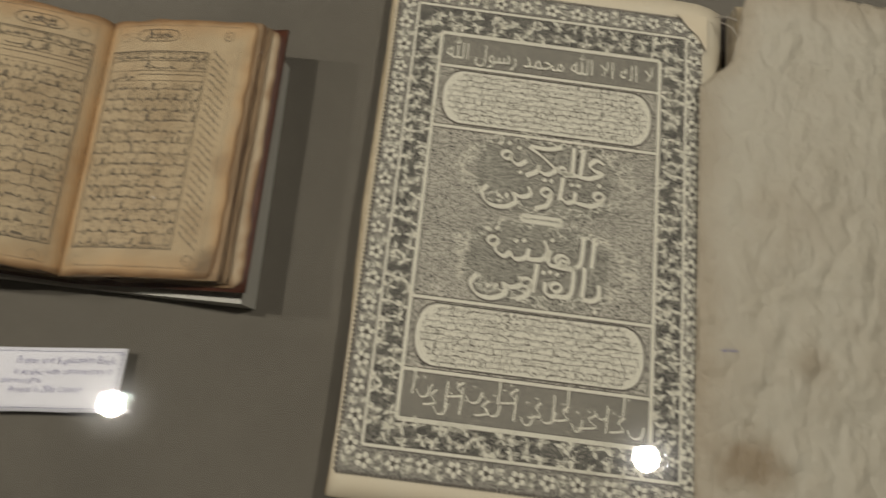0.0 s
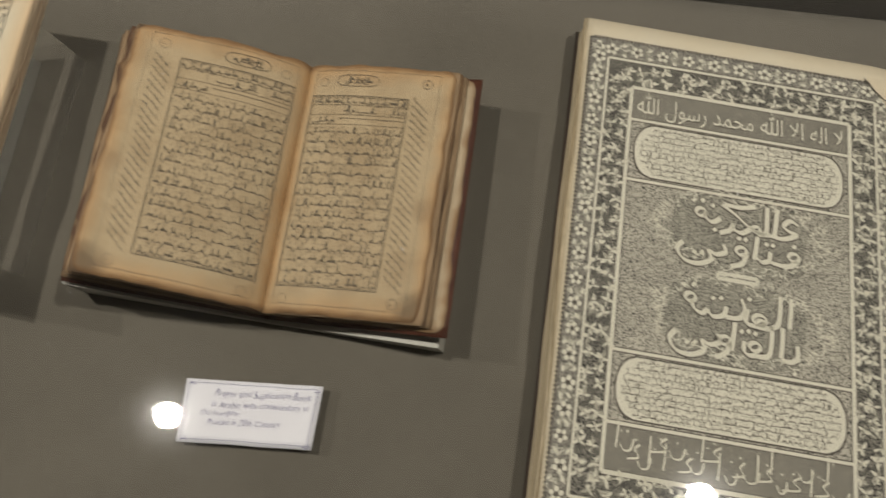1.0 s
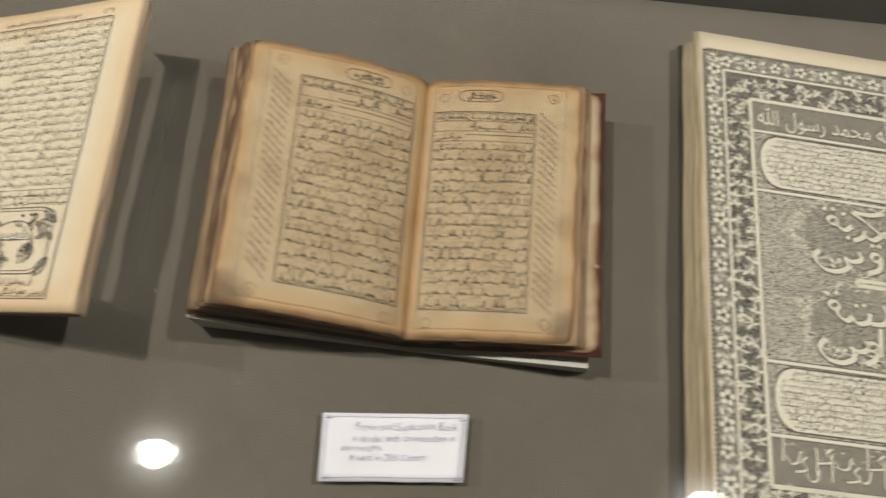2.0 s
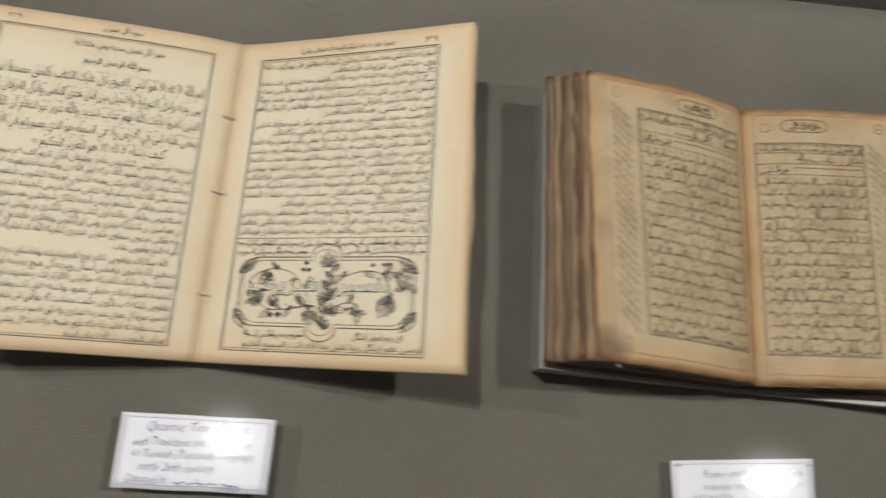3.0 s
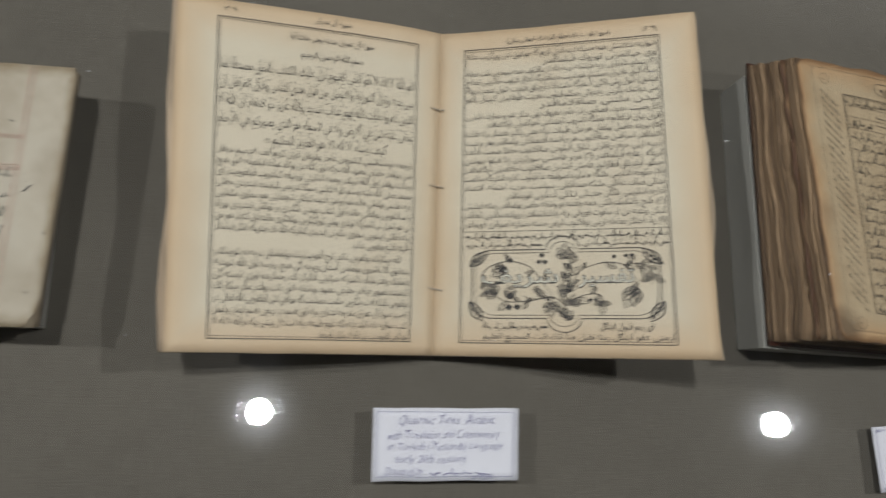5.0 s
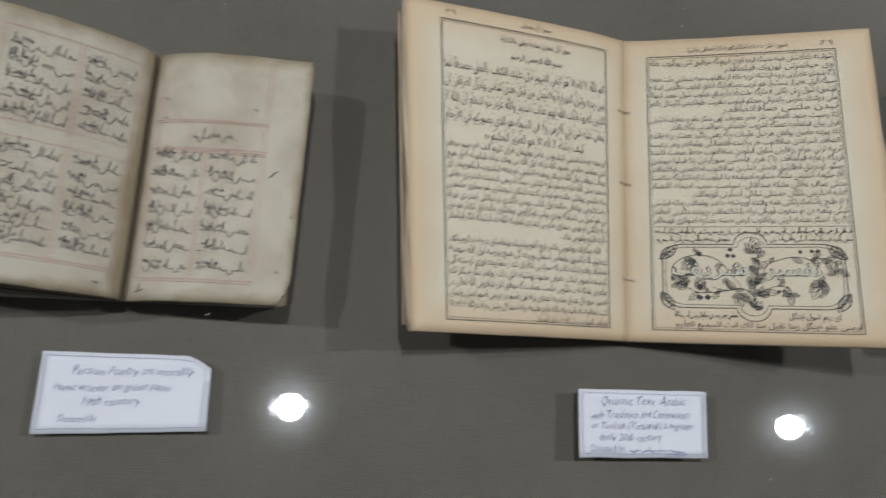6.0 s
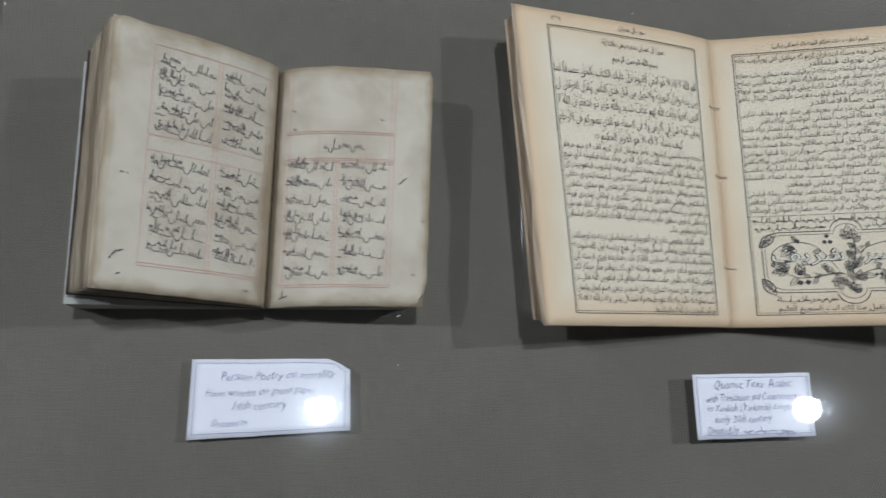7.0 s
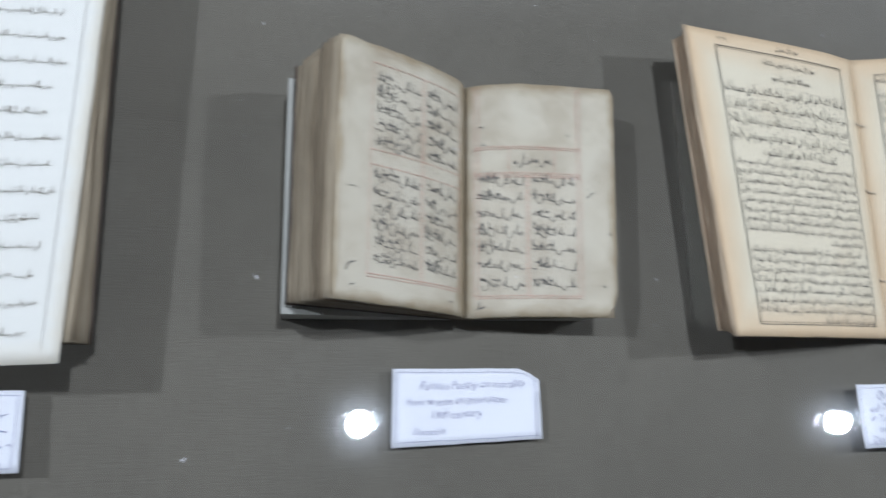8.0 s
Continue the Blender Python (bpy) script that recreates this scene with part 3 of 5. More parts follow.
# ---- books ----
def page_part(name, surface, side, material, parent, seed, ragged=0.0006, label="", nu=24, nv=34, cut=None, soft_corner=0.0):
    """The leaf that lies open on top, thin and with an uneven outline."""
    geo = Geo()

    def edge(u, v):
        k = 1.0 + (ragged * 6 * noise.noise((v * 9, seed, 0.7)) + ragged * 3 * noise.noise((v * 37, seed, 1.7))) * u
        d = (ragged * 5 * noise.noise((u * 7, seed, 4.1 + round(v)))) * (1 if abs(v - 0.5) > 0.49 else 0)
        uu, vv = u * k, v + d
        if cut:
            uu, vv = cut(uu, vv)
        if soft_corner:
            du, dv = (u - 1) / soft_corner + 1, (abs(v - 0.5) - 0.5) / (soft_corner * 0.65) + 1
            if du > 0 and dv > 0 and du * du + dv * dv > 1:
                k = 1 / math.hypot(du, dv)
                uu -= du * (1 - k) * soft_corner
                vv -= math.copysign(dv * (1 - k) * soft_corner * 0.65, v - 0.5)
        return uu, vv

    def top(u, v):
        p = surface(*edge(u, v))
        p.z += 0.00015 * noise.noise((u * 4 + seed, v * 5, 0.2))
        return p

    def low(u, v):
        p = top(u, v)
        p.z -= 0.00025
        return p

    geo.slab(top, low, nu, nv, side < 0)
    return part(name, geo, material, parent, label, True)


def leaf_block(surface, under, side, count, material, parent, seed, spread=0.004, name="page_block", wave=0.0012, sway=0.0, gather=1):
    """The leaves below the open page, fanned from the cover up to the page; gather sets how many stay together, sway how far they ripple."""
    rng, geo, lead = random.Random(seed), Geo(), 0.0
    for k in range(count):
        last = gather > 1 and k % gather == gather - 1
        if gather > 1 and k % gather == 0:
            lead = rng.uniform(-spread, spread) * 2.0
        w0, w1 = k / count, (k + (rng.uniform(0.45, 0.7) if last else rng.uniform(0.86, 1.0))) / count
        out, foot, head, ph = lead + rng.uniform(-spread, spread), rng.uniform(-0.004, 0.004), rng.uniform(-0.004, 0.004), rng.uniform(0, 50)

        def at(u, v, w, out=out, foot=foot, head=head, ph=ph):
            grow = 1.0 + (out + wave * (1.0 + 5.0 * w) * noise.noise((v * 2.6, seed, w * 2.5)) + wave * 1.2 * noise.noise((v * 9, ph, 0))) * u * 6
            w += sway * math.sin(math.pi * w) * (noise.noise((v * 3.3, seed + 0.5, w * 1.6)) + 0.45 * noise.noise((v * 8.5, seed + 3.5, w * 3.0))) * min(1.0, 2 * u)
            p = lerp(under(u * grow, lerp(foot, 1 + head, v)), surface(u * grow, lerp(foot, 1 + head, v)), w)
            p.z -= 0.0006
            return p

        geo.slab(lambda u, v: at(u, v, w1), lambda u, v: at(u, v, w0), 8, 26 if sway else 16, side < 0)
    return part(name, geo, material, parent, "", True)


def cover_part(under, side, over, thick, material, parent, seed):
    geo = Geo()

    def top(u, v):
        p = under(u * (1 + over), lerp(-over, 1 + over, v))
        p.z += 0.0006 * noise.noise((u * 8 + seed, v * 11, 3)) - 0.0008
        return p

    def low(u, v):
        p = top(u, v)
        p.z -= thick
        return p

    geo.slab(top, low, 12, 18, side < 0)
    return part("cover", geo, material, parent, "", True)


def bent_support(name, label, left_foot, left_top, mid, right_top, right_foot, y0, y1, material, thick=0.0022, skew=0.0):
    """A cradle of two sloping sides that meet in a valley: a pair of milky wedges, or one clear sheet with legs folded down to the cloth."""
    ob = thing(name, label, "book stand", (mid[0], (y0 + y1) / 2, 0), TILT, "book stands")
    if material is SUPPORT:
        for foot, high in ((left_foot, left_top), (right_foot, right_top)):
            geo = Geo()
            geo.prism([foot, high, mid, (mid[0], 0.0)], y0, y1)
            geo.v = [(x, y + skew * (x - mid[0]), z) for x, y, z in geo.v]
            part("wedge", geo, material, ob)
        return ob
    for title, chain in (("sloping_plate", (left_top, mid)), ("sloping_plate", (mid, right_top)), ("leg", (left_foot, left_top)), ("leg", (right_top, right_foot))):
        (xa, za), (xb, zb) = chain
        geo = Geo()
        if title == "sloping_plate":
            geo.prism([(xa, za), (xa, za - thick), (xb, zb - thick), (xb, zb)], y0, y1)
        else:
            low, high = ((xa, za), (xb, zb)) if za < zb else ((xb, zb), (xa, za))
            lean = thick if high[0] > mid[0] else -thick
            geo.prism([(low[0], low[1]), (low[0] + lean, low[1]), (high[0] + lean, high[1]), (high[0], high[1])], y0, y1)
        piece = part(title, geo, material, ob)
        piece.visible_shadow = False
    return ob


def prayer_book():
    """The small thick book with burnt brown edges."""
    ob = thing("prayer_book", "small thick open book, browned pages, worn red-brown leather cover", "book", (0.436, 0.197, 0))
    sides = (
        (-1, leaf_surface((0.4355, 0.090, 0.031), (0.4370, 0.303, 0.029), (0.306, 0.097, 0.079), (0.301, 0.306, 0.066), 0.009),
         leaf_surface((0.4355, 0.091, 0.010), (0.4370, 0.302, 0.010), (0.2825, 0.097, 0.041), (0.2805, 0.307, 0.043), 0.0), 48),
        (1, leaf_surface((0.4355, 0.090, 0.031), (0.4370, 0.303, 0.029), (0.557, 0.093, 0.0475), (0.5615, 0.304, 0.0455), 0.006),
         leaf_surface((0.4355, 0.091, 0.010), (0.4370, 0.302, 0.010), (0.5775, 0.0895, 0.0405), (0.5810, 0.3010, 0.0390), 0.0), 16),
    )
    for side, top, under, count in sides:
        cover_part(under, side, 0.014, 0.0028, LEATHER, ob, 3 + side)
        seat = under
        if side > 0:
            # the end paper lies bare beyond the shorter leaves
            page_part("end_paper", lambda u, v: under(u * 0.985, v) + Vector((0, 0, 0.0012)), side, PAPER_END, ob, 14, 0.0030, "pale stained end paper", soft_corner=0.05)
            seat = leaf_surface((0.4355, 0.091, 0.0115), (0.4370, 0.302, 0.0115), (0.5655, 0.091, 0.0415), (0.5695, 0.302, 0.0400), 0.0)
        leaf_block(top, seat, side, count, LEAVES_BROWN, ob, 21 + side, 0.0013, wave=0.0009, sway=0.17 if side < 0 else 0.08, gather=6 if side < 0 else 4)
        page_part("lower_page", lambda u, v: lerp(seat(u * 1.015, v), top(u * 1.015, v), 0.72), side, PAPER_BURNT, ob, 9 + side, 0.0040, "stained edge of the leaf below")
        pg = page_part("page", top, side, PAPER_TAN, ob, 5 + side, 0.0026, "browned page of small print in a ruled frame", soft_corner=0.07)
        W, H = 0.134 if side < 0 else 0.124, 0.212
        sheet = page_sheet(top, W, H, side)
        ink, soft = Ink(31 + side), Ink(57 + side)

        def X(u, W=W, side=side):
            return W * (1 - u) if side < 0 else W * u

        a, b = sorted((X(0.06), X(0.71)))
        y0, y1 = 0.10 * H, (0.885 if side < 0 else 0.865) * H
        ink.ruling(a, y0, b, y1, 0.0005, 0.00012)
        ink.ruling(a + 0.0012, y0 + 0.0012, b - 0.0012, y1 - 0.0012, 0.00022, 0.00012)
        c, d = sorted((X(0.06), X(0.90)))
        soft.ruling(c, 0.035 * H, d, 0.975 * H, 0.00022, 0.0002)
        # heading in a rounded panel, and the corner roundels
        mid, hy = (a + b) / 2 + (0.006 if side < 0 else -0.004), 0.932 * H
        ink.stroke([(mid + 0.0175 * (1 if math.cos(t) > 0 else -1) * abs(math.cos(t)) ** 0.5, hy + 0.0052 * (1 if math.sin(t) > 0 else -1) * abs(math.sin(t)) ** 0.8) for t in [6.2832 * k / 32 for k in range(33)]], 0.00045)
        ink.scrawl(mid - 0.012, mid + 0.012, hy - 0.0022, 0.0078, 0.0007)
        ink.scrawl(mid - 0.006, mid + 0.009, hy + 0.0006, 0.0050, 0.0005)
        for u, v, r in ((0.82, 0.935, 0.0042), (0.12, 0.925, 0.0036), (0.82, 0.062, 0.0042), (0.12, 0.055, 0.0036)):
            soft.ring(X(u), v * H, r, r, 0.0003)
            soft.ring(X(u), v * H, r * 0.82, r * 0.82, 0.00015) if u > 0.5 and side > 0 else None
            if u > 0.5:
                ink.bars(X(u) - 0.0018, X(u) + 0.0018, v * H - 0.0005, 0.0024, 0.0004, word=(0.0015, 0.003), ticks=1.0)
        # lines of small print
        rows = 18
        step = (y1 - y0) / rows
        for k in range(rows):
            y = y1 - (k + 0.62) * step
            if k == 1:
                for yy in (y + 0.72 * step, y - 0.28 * step):
                    ink.line(a, yy, b, yy, 0.0003, 12, 0.0001)
                p, q = lerp(a, b, 0.26), lerp(a, b, 0.78)
                ink.ruling(p, y - 0.28 * step, q, y + 0.72 * step, 0.00022)
                ink.scrawl(lerp(p, q, 0.15), lerp(p, q, 0.85), y, 0.0070, 0.0006)
                ink.scrawl(q + 0.003, b - 0.002, y, 0.0066, 0.0005)
                continue
            if k == 2:
                ink.line(a, y - 0.25 * step, b, y - 0.25 * step, 0.0003, 12, 0.0001)
                ink.scrawl(a + 0.002, lerp(a, b, 0.28), y, 0.0072, 0.0006)
                ink.line(lerp(a, b, 0.32), y + 0.35 * step, b - 0.002, y + 0.35 * step, 0.0004, 12, 0.0002)
                continue
            ink.scrawl(a + 0.0020, b - 0.0020, y - 0.0010, 0.0078, 0.00052, rise=0.0001)
            ink.vowels(a + 0.0030, b - 0.0030, y - 0.0012, 0.0078, 46, 0.00028)
        # slanting notes in the outer margin
        m0, m1 = sorted((X(0.735), X(0.865)))
        for k in range(25):
            y = lerp(y0 + 0.013, y1 + 0.001, k / 24)
            soft.bars(m0 + 0.0005, m0 + 0.0200, y, 0.0030, 0.00046, word=(0.003, 0.008), gap=0.0006, ticks=0.55, angle=math.radians(-42))
        ink.lay("printed_text", sheet, INK_BROWN, pg)
        soft.lay("margin_notes", sheet, INK_GREY, pg)
    return ob


QURAN = (
    "الم الله لآ اله الا هو الحي القيوم نزل عليك الكتاب بالحق مصدقا لما",
    "بين يديه وانزل التوراية والانجيل من قبل هدى للناس وانزل الفرقان ان",
    "الذين كفروا بايات الله لهم عذاب شديد والله عزيز ذو انتقام ان الله لا",
    "يخفى عليه شئ في الارض ولا في السماء هو الذي يصوركم في الارحام",
    "كيف يشاء لآ اله الا هو العزيز الحكيم",
)
LEFT_TEXT = (
    "ترجمه: اوخشاشيني كيلترودن عاجز بولوغان قرآن كريم الف لام ميم حرفلر",
    "ندن مؤلفدر حقيقي معبود الله دركه: اول الله دن بوتك عبادة قيلغوغه لائق هيچ",
    "برذات يوقدر اول الله تريكدر وهمه اشلرني اورنيغه كيلتروب قيلغوچيدر اى",
    "محمد صلى الله عليه وسلم تلوغ كتابنى سيكا تدريجى كيفيتده ايندردى حقانى",
    "برله ملتبس بولغانى حالده هم اوزندن آلديده كيلكان شريعتلرنى هم سماوى حكملرنى",
    "راستلاغوچى بولغانى حالده اول كتاب بوندن تلگدرى بر توتاش ايندردى توراة",
    "نى هم انجيل نى كشيلرگه توغرى يولنى كوزگزگوچى بولغانلرى حالده اول كتابلر هم حق",
    "برله باطلنى ايرغوچى سماوى حكم نى ايندردى كملريكه الله نك آيتلريگه انكار قيلسالر",
    "-آلرغه قاتيغ بولغوچى عذاب",
    "الله جيكارلك بولغوچى ذاتدر اوچ آلغوچيلرنيك بولماسلق درجه ده كوچيلكدر",
    "بتحقيق آكا ياشرون بولماس آسمان وييرده گى هيچ برنرسه اول الله شونداغ",
    "بلمليك وقدرتليك ذاتدركه سزلرنى آنالركز نك رحملريده اوزى ايسته گن",
    "كيفيتده تصوير قيلادر حقيقى معبود بولشقه لائق ذات يوقدر مگر جيكار لك",
    "بولغوچى يكيكه له ب بلگوچى حكمت مصلحت گه موافق اش قيلغوچى الله تعالى در",
    "تفسير: سورة آل عمران مندرجه اعتبارى برله اون قسم در: برنچى قسم ايمان وايمان",
    "كتب سماويه غه تقليد برله ياكه علوم طبيعه برله استدلال ييتنى برله درالله لا اله الا",
    "هو الحى القيوم دن - ان الله لا يخلف الميعاد",
)
RIGHT_TEXT = (
    "شولرغه باغلانشلى همه مسئله لرده قرآن كريم گه موافيق اش يورگزوب عائله",
    "وى حياتمزنى توزوك قيلماقدر",
    "(٣) يتيملرو عاجزلرنى تربيه قيلشقه تربيه خانه لر بناقيلوب همه يتيملرنى ملت حمايه",
    "سيگه آليق، فقيرلر مسكينلر هم غريب مسافرلرگه انفاق قيلوب حاللرينى اصلاح",
    "قيلمق) شول يش ياكزن آدملرگه ملت آنا دارچيلق قيلوب شول عنصر لربوله",
    "ملى دولتنك يگرينى پايدوالى محكم قيلوب دهريت طوفانيدن كاپيتال يالغو",
    "نيدن ملتنى صاقلاماقدر",
    "(٤) وصيت، حدود، قصاص، نذر مامر معروف نهى منكر علم و معارف اشلرنى",
    "قرآن بيان قيلغانچه عملگه آشروب اجتماعى احوالمزنى اوكلاماقدر",
    "(٥) بيرده حاصل بولغان هرخيل طيبات برله يعنى پاكيز نعمتلر برله فائده",
    "لانماقدر اسرافدن صاقلانوب هر براشده اقتصادلى بولماقدر وهر برعيت",
    "تربيه لرنى حرام رزقلرنى تناول قيلودن صاقلانوب حفظ صحت قاعده",
    "لريگه رعايه قيلماقدر (٦) هربر فاحشى سوزلردن زنا قيلوا بيوتدن",
    "چيگو، اوغريلق قطارليق فاحش اشلردن صاقلانوب اخلاقمزنى اوكلاماقدر",
    "(٧) حكومة اشلرينى ملتگه مشاوره اصوليغه بنا قيلوب اداره اشلريگه سلامت",
    "بدنلى صاف عقللى ملتكه صداقتلى، سياست، حرب، اجتماع، اقتصاد",
    "اداره اشلرينى بلگان جديتلى ثباتلى آدملرنى قويماقدر.",
    "(٨) طنچ پاشامكدرلكنى همه وقتده اوروشقه حاضر بولماقدر زمانه قيليش",
    "كيكى وتعبه دن او سقوت قورالى برله ياراغلانماقدر بريولده ماللرنى انعاقدر",
    "(٩) ربا، احتكار معامله لرينى يوقالتوب قرض حسنه مضاربه اصوللرى قويماقدر",
)


def scroll_leaf(ink, x, y, ln, turn, w=0.00028, veins=2):
    """A drawn leaf: two curved edges and a vein."""
    ca, sa = math.cos(turn), math.sin(turn)

    def at(s, o):
        return (x + ca * s * ln - sa * o * ln, y + sa * s * ln + ca * o * ln)

    for sgn in (-1, 1):
        ink.stroke([at(k / 6, sgn * 0.22 * math.sin(math.pi * k / 6)) for k in range(7)], w, True)
    ink.stroke([at(0, 0), at(0.85, 0)], w * 0.7)
    for k in range(veins):
        s = 0.3 + 0.22 * k
        ink.stroke([at(s, 0), at(s + 0.12, 0.12)], w * 0.6)
        ink.stroke([at(s, 0), at(s + 0.12, -0.12)], w * 0.6)


def cartouche(ink, fill, cx, cy, w, h):
    """The drawn tailpiece: a double-lined panel with a rounded boss above and below, vine sprays and lozenge dots."""
    for grow, lw in ((0.0, 0.00062), (-0.0022, 0.00035)):
        pts = []
        hw, hh, r, boss = w / 2 + grow, h / 2 + grow, 0.013, 0.0112 + grow
        for sx, sy, t0 in ((1, 1, 0), (-1, 1, 90), (-1, -1, 180), (1, -1, 270)):
            arc = [(sx * (hw - r) + r * math.cos(math.radians(t0 + 15 * k)), sy * (hh - r) + r * math.sin(math.radians(t0 + 15 * k))) for k in range(7)]
            bump = [(boss * math.cos(math.radians((0 if sy > 0 else 180) + 15 * k)) , sy * hh + 0.85 * boss * math.sin(math.radians((0 if sy > 0 else 180) + 15 * k))) for k in range(13)]
            pts += arc
            if (sx, sy) in ((1, 1), (-1, -1)):
                pts += bump
        pts.append(pts[0])
        ink.stroke([(cx + x, cy + y) for x, y in pts], lw)
    def at(u, v):
        return cx + u * w / 2, cy + v * h / 2

    # a hatched crescent leaf outside each corner
    for sx in (-1, 1):
        for sy in (-1, 1):
            x, y = at(sx * 1.03, sy * 0.52)
            turn = math.atan2(sy * 0.52, -sx * 0.60) if sy > 0 else math.atan2(sy * 0.62, -sx * 0.42)
            scroll_leaf(ink, x, y, 0.0165, turn, 0.0008, 3)
            scroll_leaf(ink, x, y, 0.0105, turn + sx * sy * 0.12, 0.0006, 2)

    def branch(pts, width, leaves, size, rng):
        """A vine through the given points, with leaves set alternately along it."""
        line = []
        for k in range(len(pts) - 1):
            a, b, c, d = (Vector(pts[max(0, min(len(pts) - 1, k + m))]) for m in (-1, 0, 1, 2))
            for s in range(6):
                t = s / 6
                line.append(0.5 * ((2 * b) + (c - a) * t + (2 * a - 5 * b + 4 * c - d) * t * t + (3 * b - a - 3 * c + d) * t ** 3))
        line = [at(*v) for v in line]
        ink.stroke(line, width, True)
        for k in range(leaves):
            s = int((k + 0.5 + rng.uniform(-0.3, 0.3)) / leaves * (len(line) - 2))
            (xa, ya), (xb, yb) = line[s], line[s + 1]
            turn = math.atan2(yb - ya, xb - xa) + (1 if k % 2 else -1) * rng.uniform(0.5, 1.1)
            scroll_leaf(ink, xa, ya, size * rng.uniform(0.8, 1.35), turn, 0.0005, rng.choice((1, 2, 3)))

    def palm(u, v, reach, turn, spread, count):
        """A broad leaf of several pointed lobes."""
        for m in range(count):
            scroll_leaf(ink, *at(u, v), reach * (1 - 0.35 * abs(2 * m / (count - 1) - 1)), math.radians(turn - spread / 2 + spread * m / (count - 1)), 0.00055, 1)

    rng = random.Random(8)
    branch(((0.02, -1.05), (0.01, -0.55), (0.05, -0.05), (0.08, 0.45), (0.06, 0.75)), 0.0008, 9, 0.0070, rng)
    branch(((-0.12, -0.36), (-0.25, 0.15), (-0.38, 0.52), (-0.58, 0.66), (-0.78, 0.54), (-0.89, 0.25), (-0.84, -0.02), (-0.62, 0.03)), 0.00055, 5, 0.0060, rng)
    branch(((0.0, -0.62), (-0.12, -0.38), (-0.33, -0.48), (-0.60, -0.52), (-0.78, -0.28), (-0.93, -0.06)), 0.00055, 8, 0.0072, rng)
    branch(((-0.12, -0.40), (-0.30, -0.44), (-0.46, -0.34)), 0.00045, 2, 0.0055, rng)
    branch(((0.04, -0.30), (0.16, 0.30), (0.29, 0.50), (0.47, 0.60), (0.64, 0.50), (0.74, 0.14), (0.78, -0.14)), 0.00055, 5, 0.0065, rng)
    branch(((0.03, -0.55), (0.22, -0.33), (0.38, -0.33), (0.40, -0.55)), 0.00050, 3, 0.0075, rng)
    branch(((0.64, 0.52), (0.80, 0.55), (0.92, 0.30), (0.90, -0.10)), 0.00045, 9, 0.0072, rng)
    for u, v, reach, turn, spread, count in ((0.03, 0.72, 0.0115, 95, 120, 5), (-0.62, 0.50, 0.0125, 215, 80, 5), (-0.72, -0.30, 0.0115, 150, 110, 5), (-0.14, -0.55, 0.0100, 275, 130, 5), (0.08, -0.62, 0.0090, 60, 110, 4),
                                             (0.76, -0.12, 0.0165, 240, 70, 5), (0.06, -0.25, 0.0105, 110, 120, 5), (-0.58, -0.45, 0.0115, 88, 60, 4), (0.40, -0.52, 0.0095, 270, 140, 3), (0.0, -0.98, 0.0085, 60, 120, 4)):
        palm(u, v, reach, turn, spread, count)
    for u, v in ((0.05, 0.47), (0.02, 0.25), (-0.29, -0.17)):
        for m in range(5):
            x, y = at(u, v)
            ink.ring(x + 0.0014 * math.cos(1.256 * m), y + 0.0014 * math.sin(1.256 * m), 0.0011, 0.0011, 0.00035, 8)
    # the two outlined words and their lozenge dots
    for word, u0, u1 in (("\u062a\u0641\u0633\u064a\u0631", 0.15, 0.74), ("\u0634\u0631\u064a\u0641", -0.90, -0.05)):
        (x0, y), (x1, _) = at(u0, 0.02), at(u1, 0.02)
        ink.text(word, x0, x1, y, 0.0150, True, 2, offset=0.030)
        fill.text(word, x0 + 0.0004, x1 - 0.0004, y + 0.0001, 0.0147, True, 2)
    for u, v, size in ((-0.227, 0.83, 0.0014), (-0.258, 0.64, 0.0014), (-0.196, 0.63, 0.0014), (-0.577, 0.70, 0.0017), (-0.588, -0.68, 0.0018), (-0.50, -0.67, 0.0018), (0.536, 0.76, 0.0012), (0.66, 0.78, 0.0012), (0.72, 0.79, 0.0012), (0.278, -0.47, 0.0011), (0.33, -0.46, 0.0011)):
        ink.dot(*at(u, v), size * 1.35, 4, 0.2)


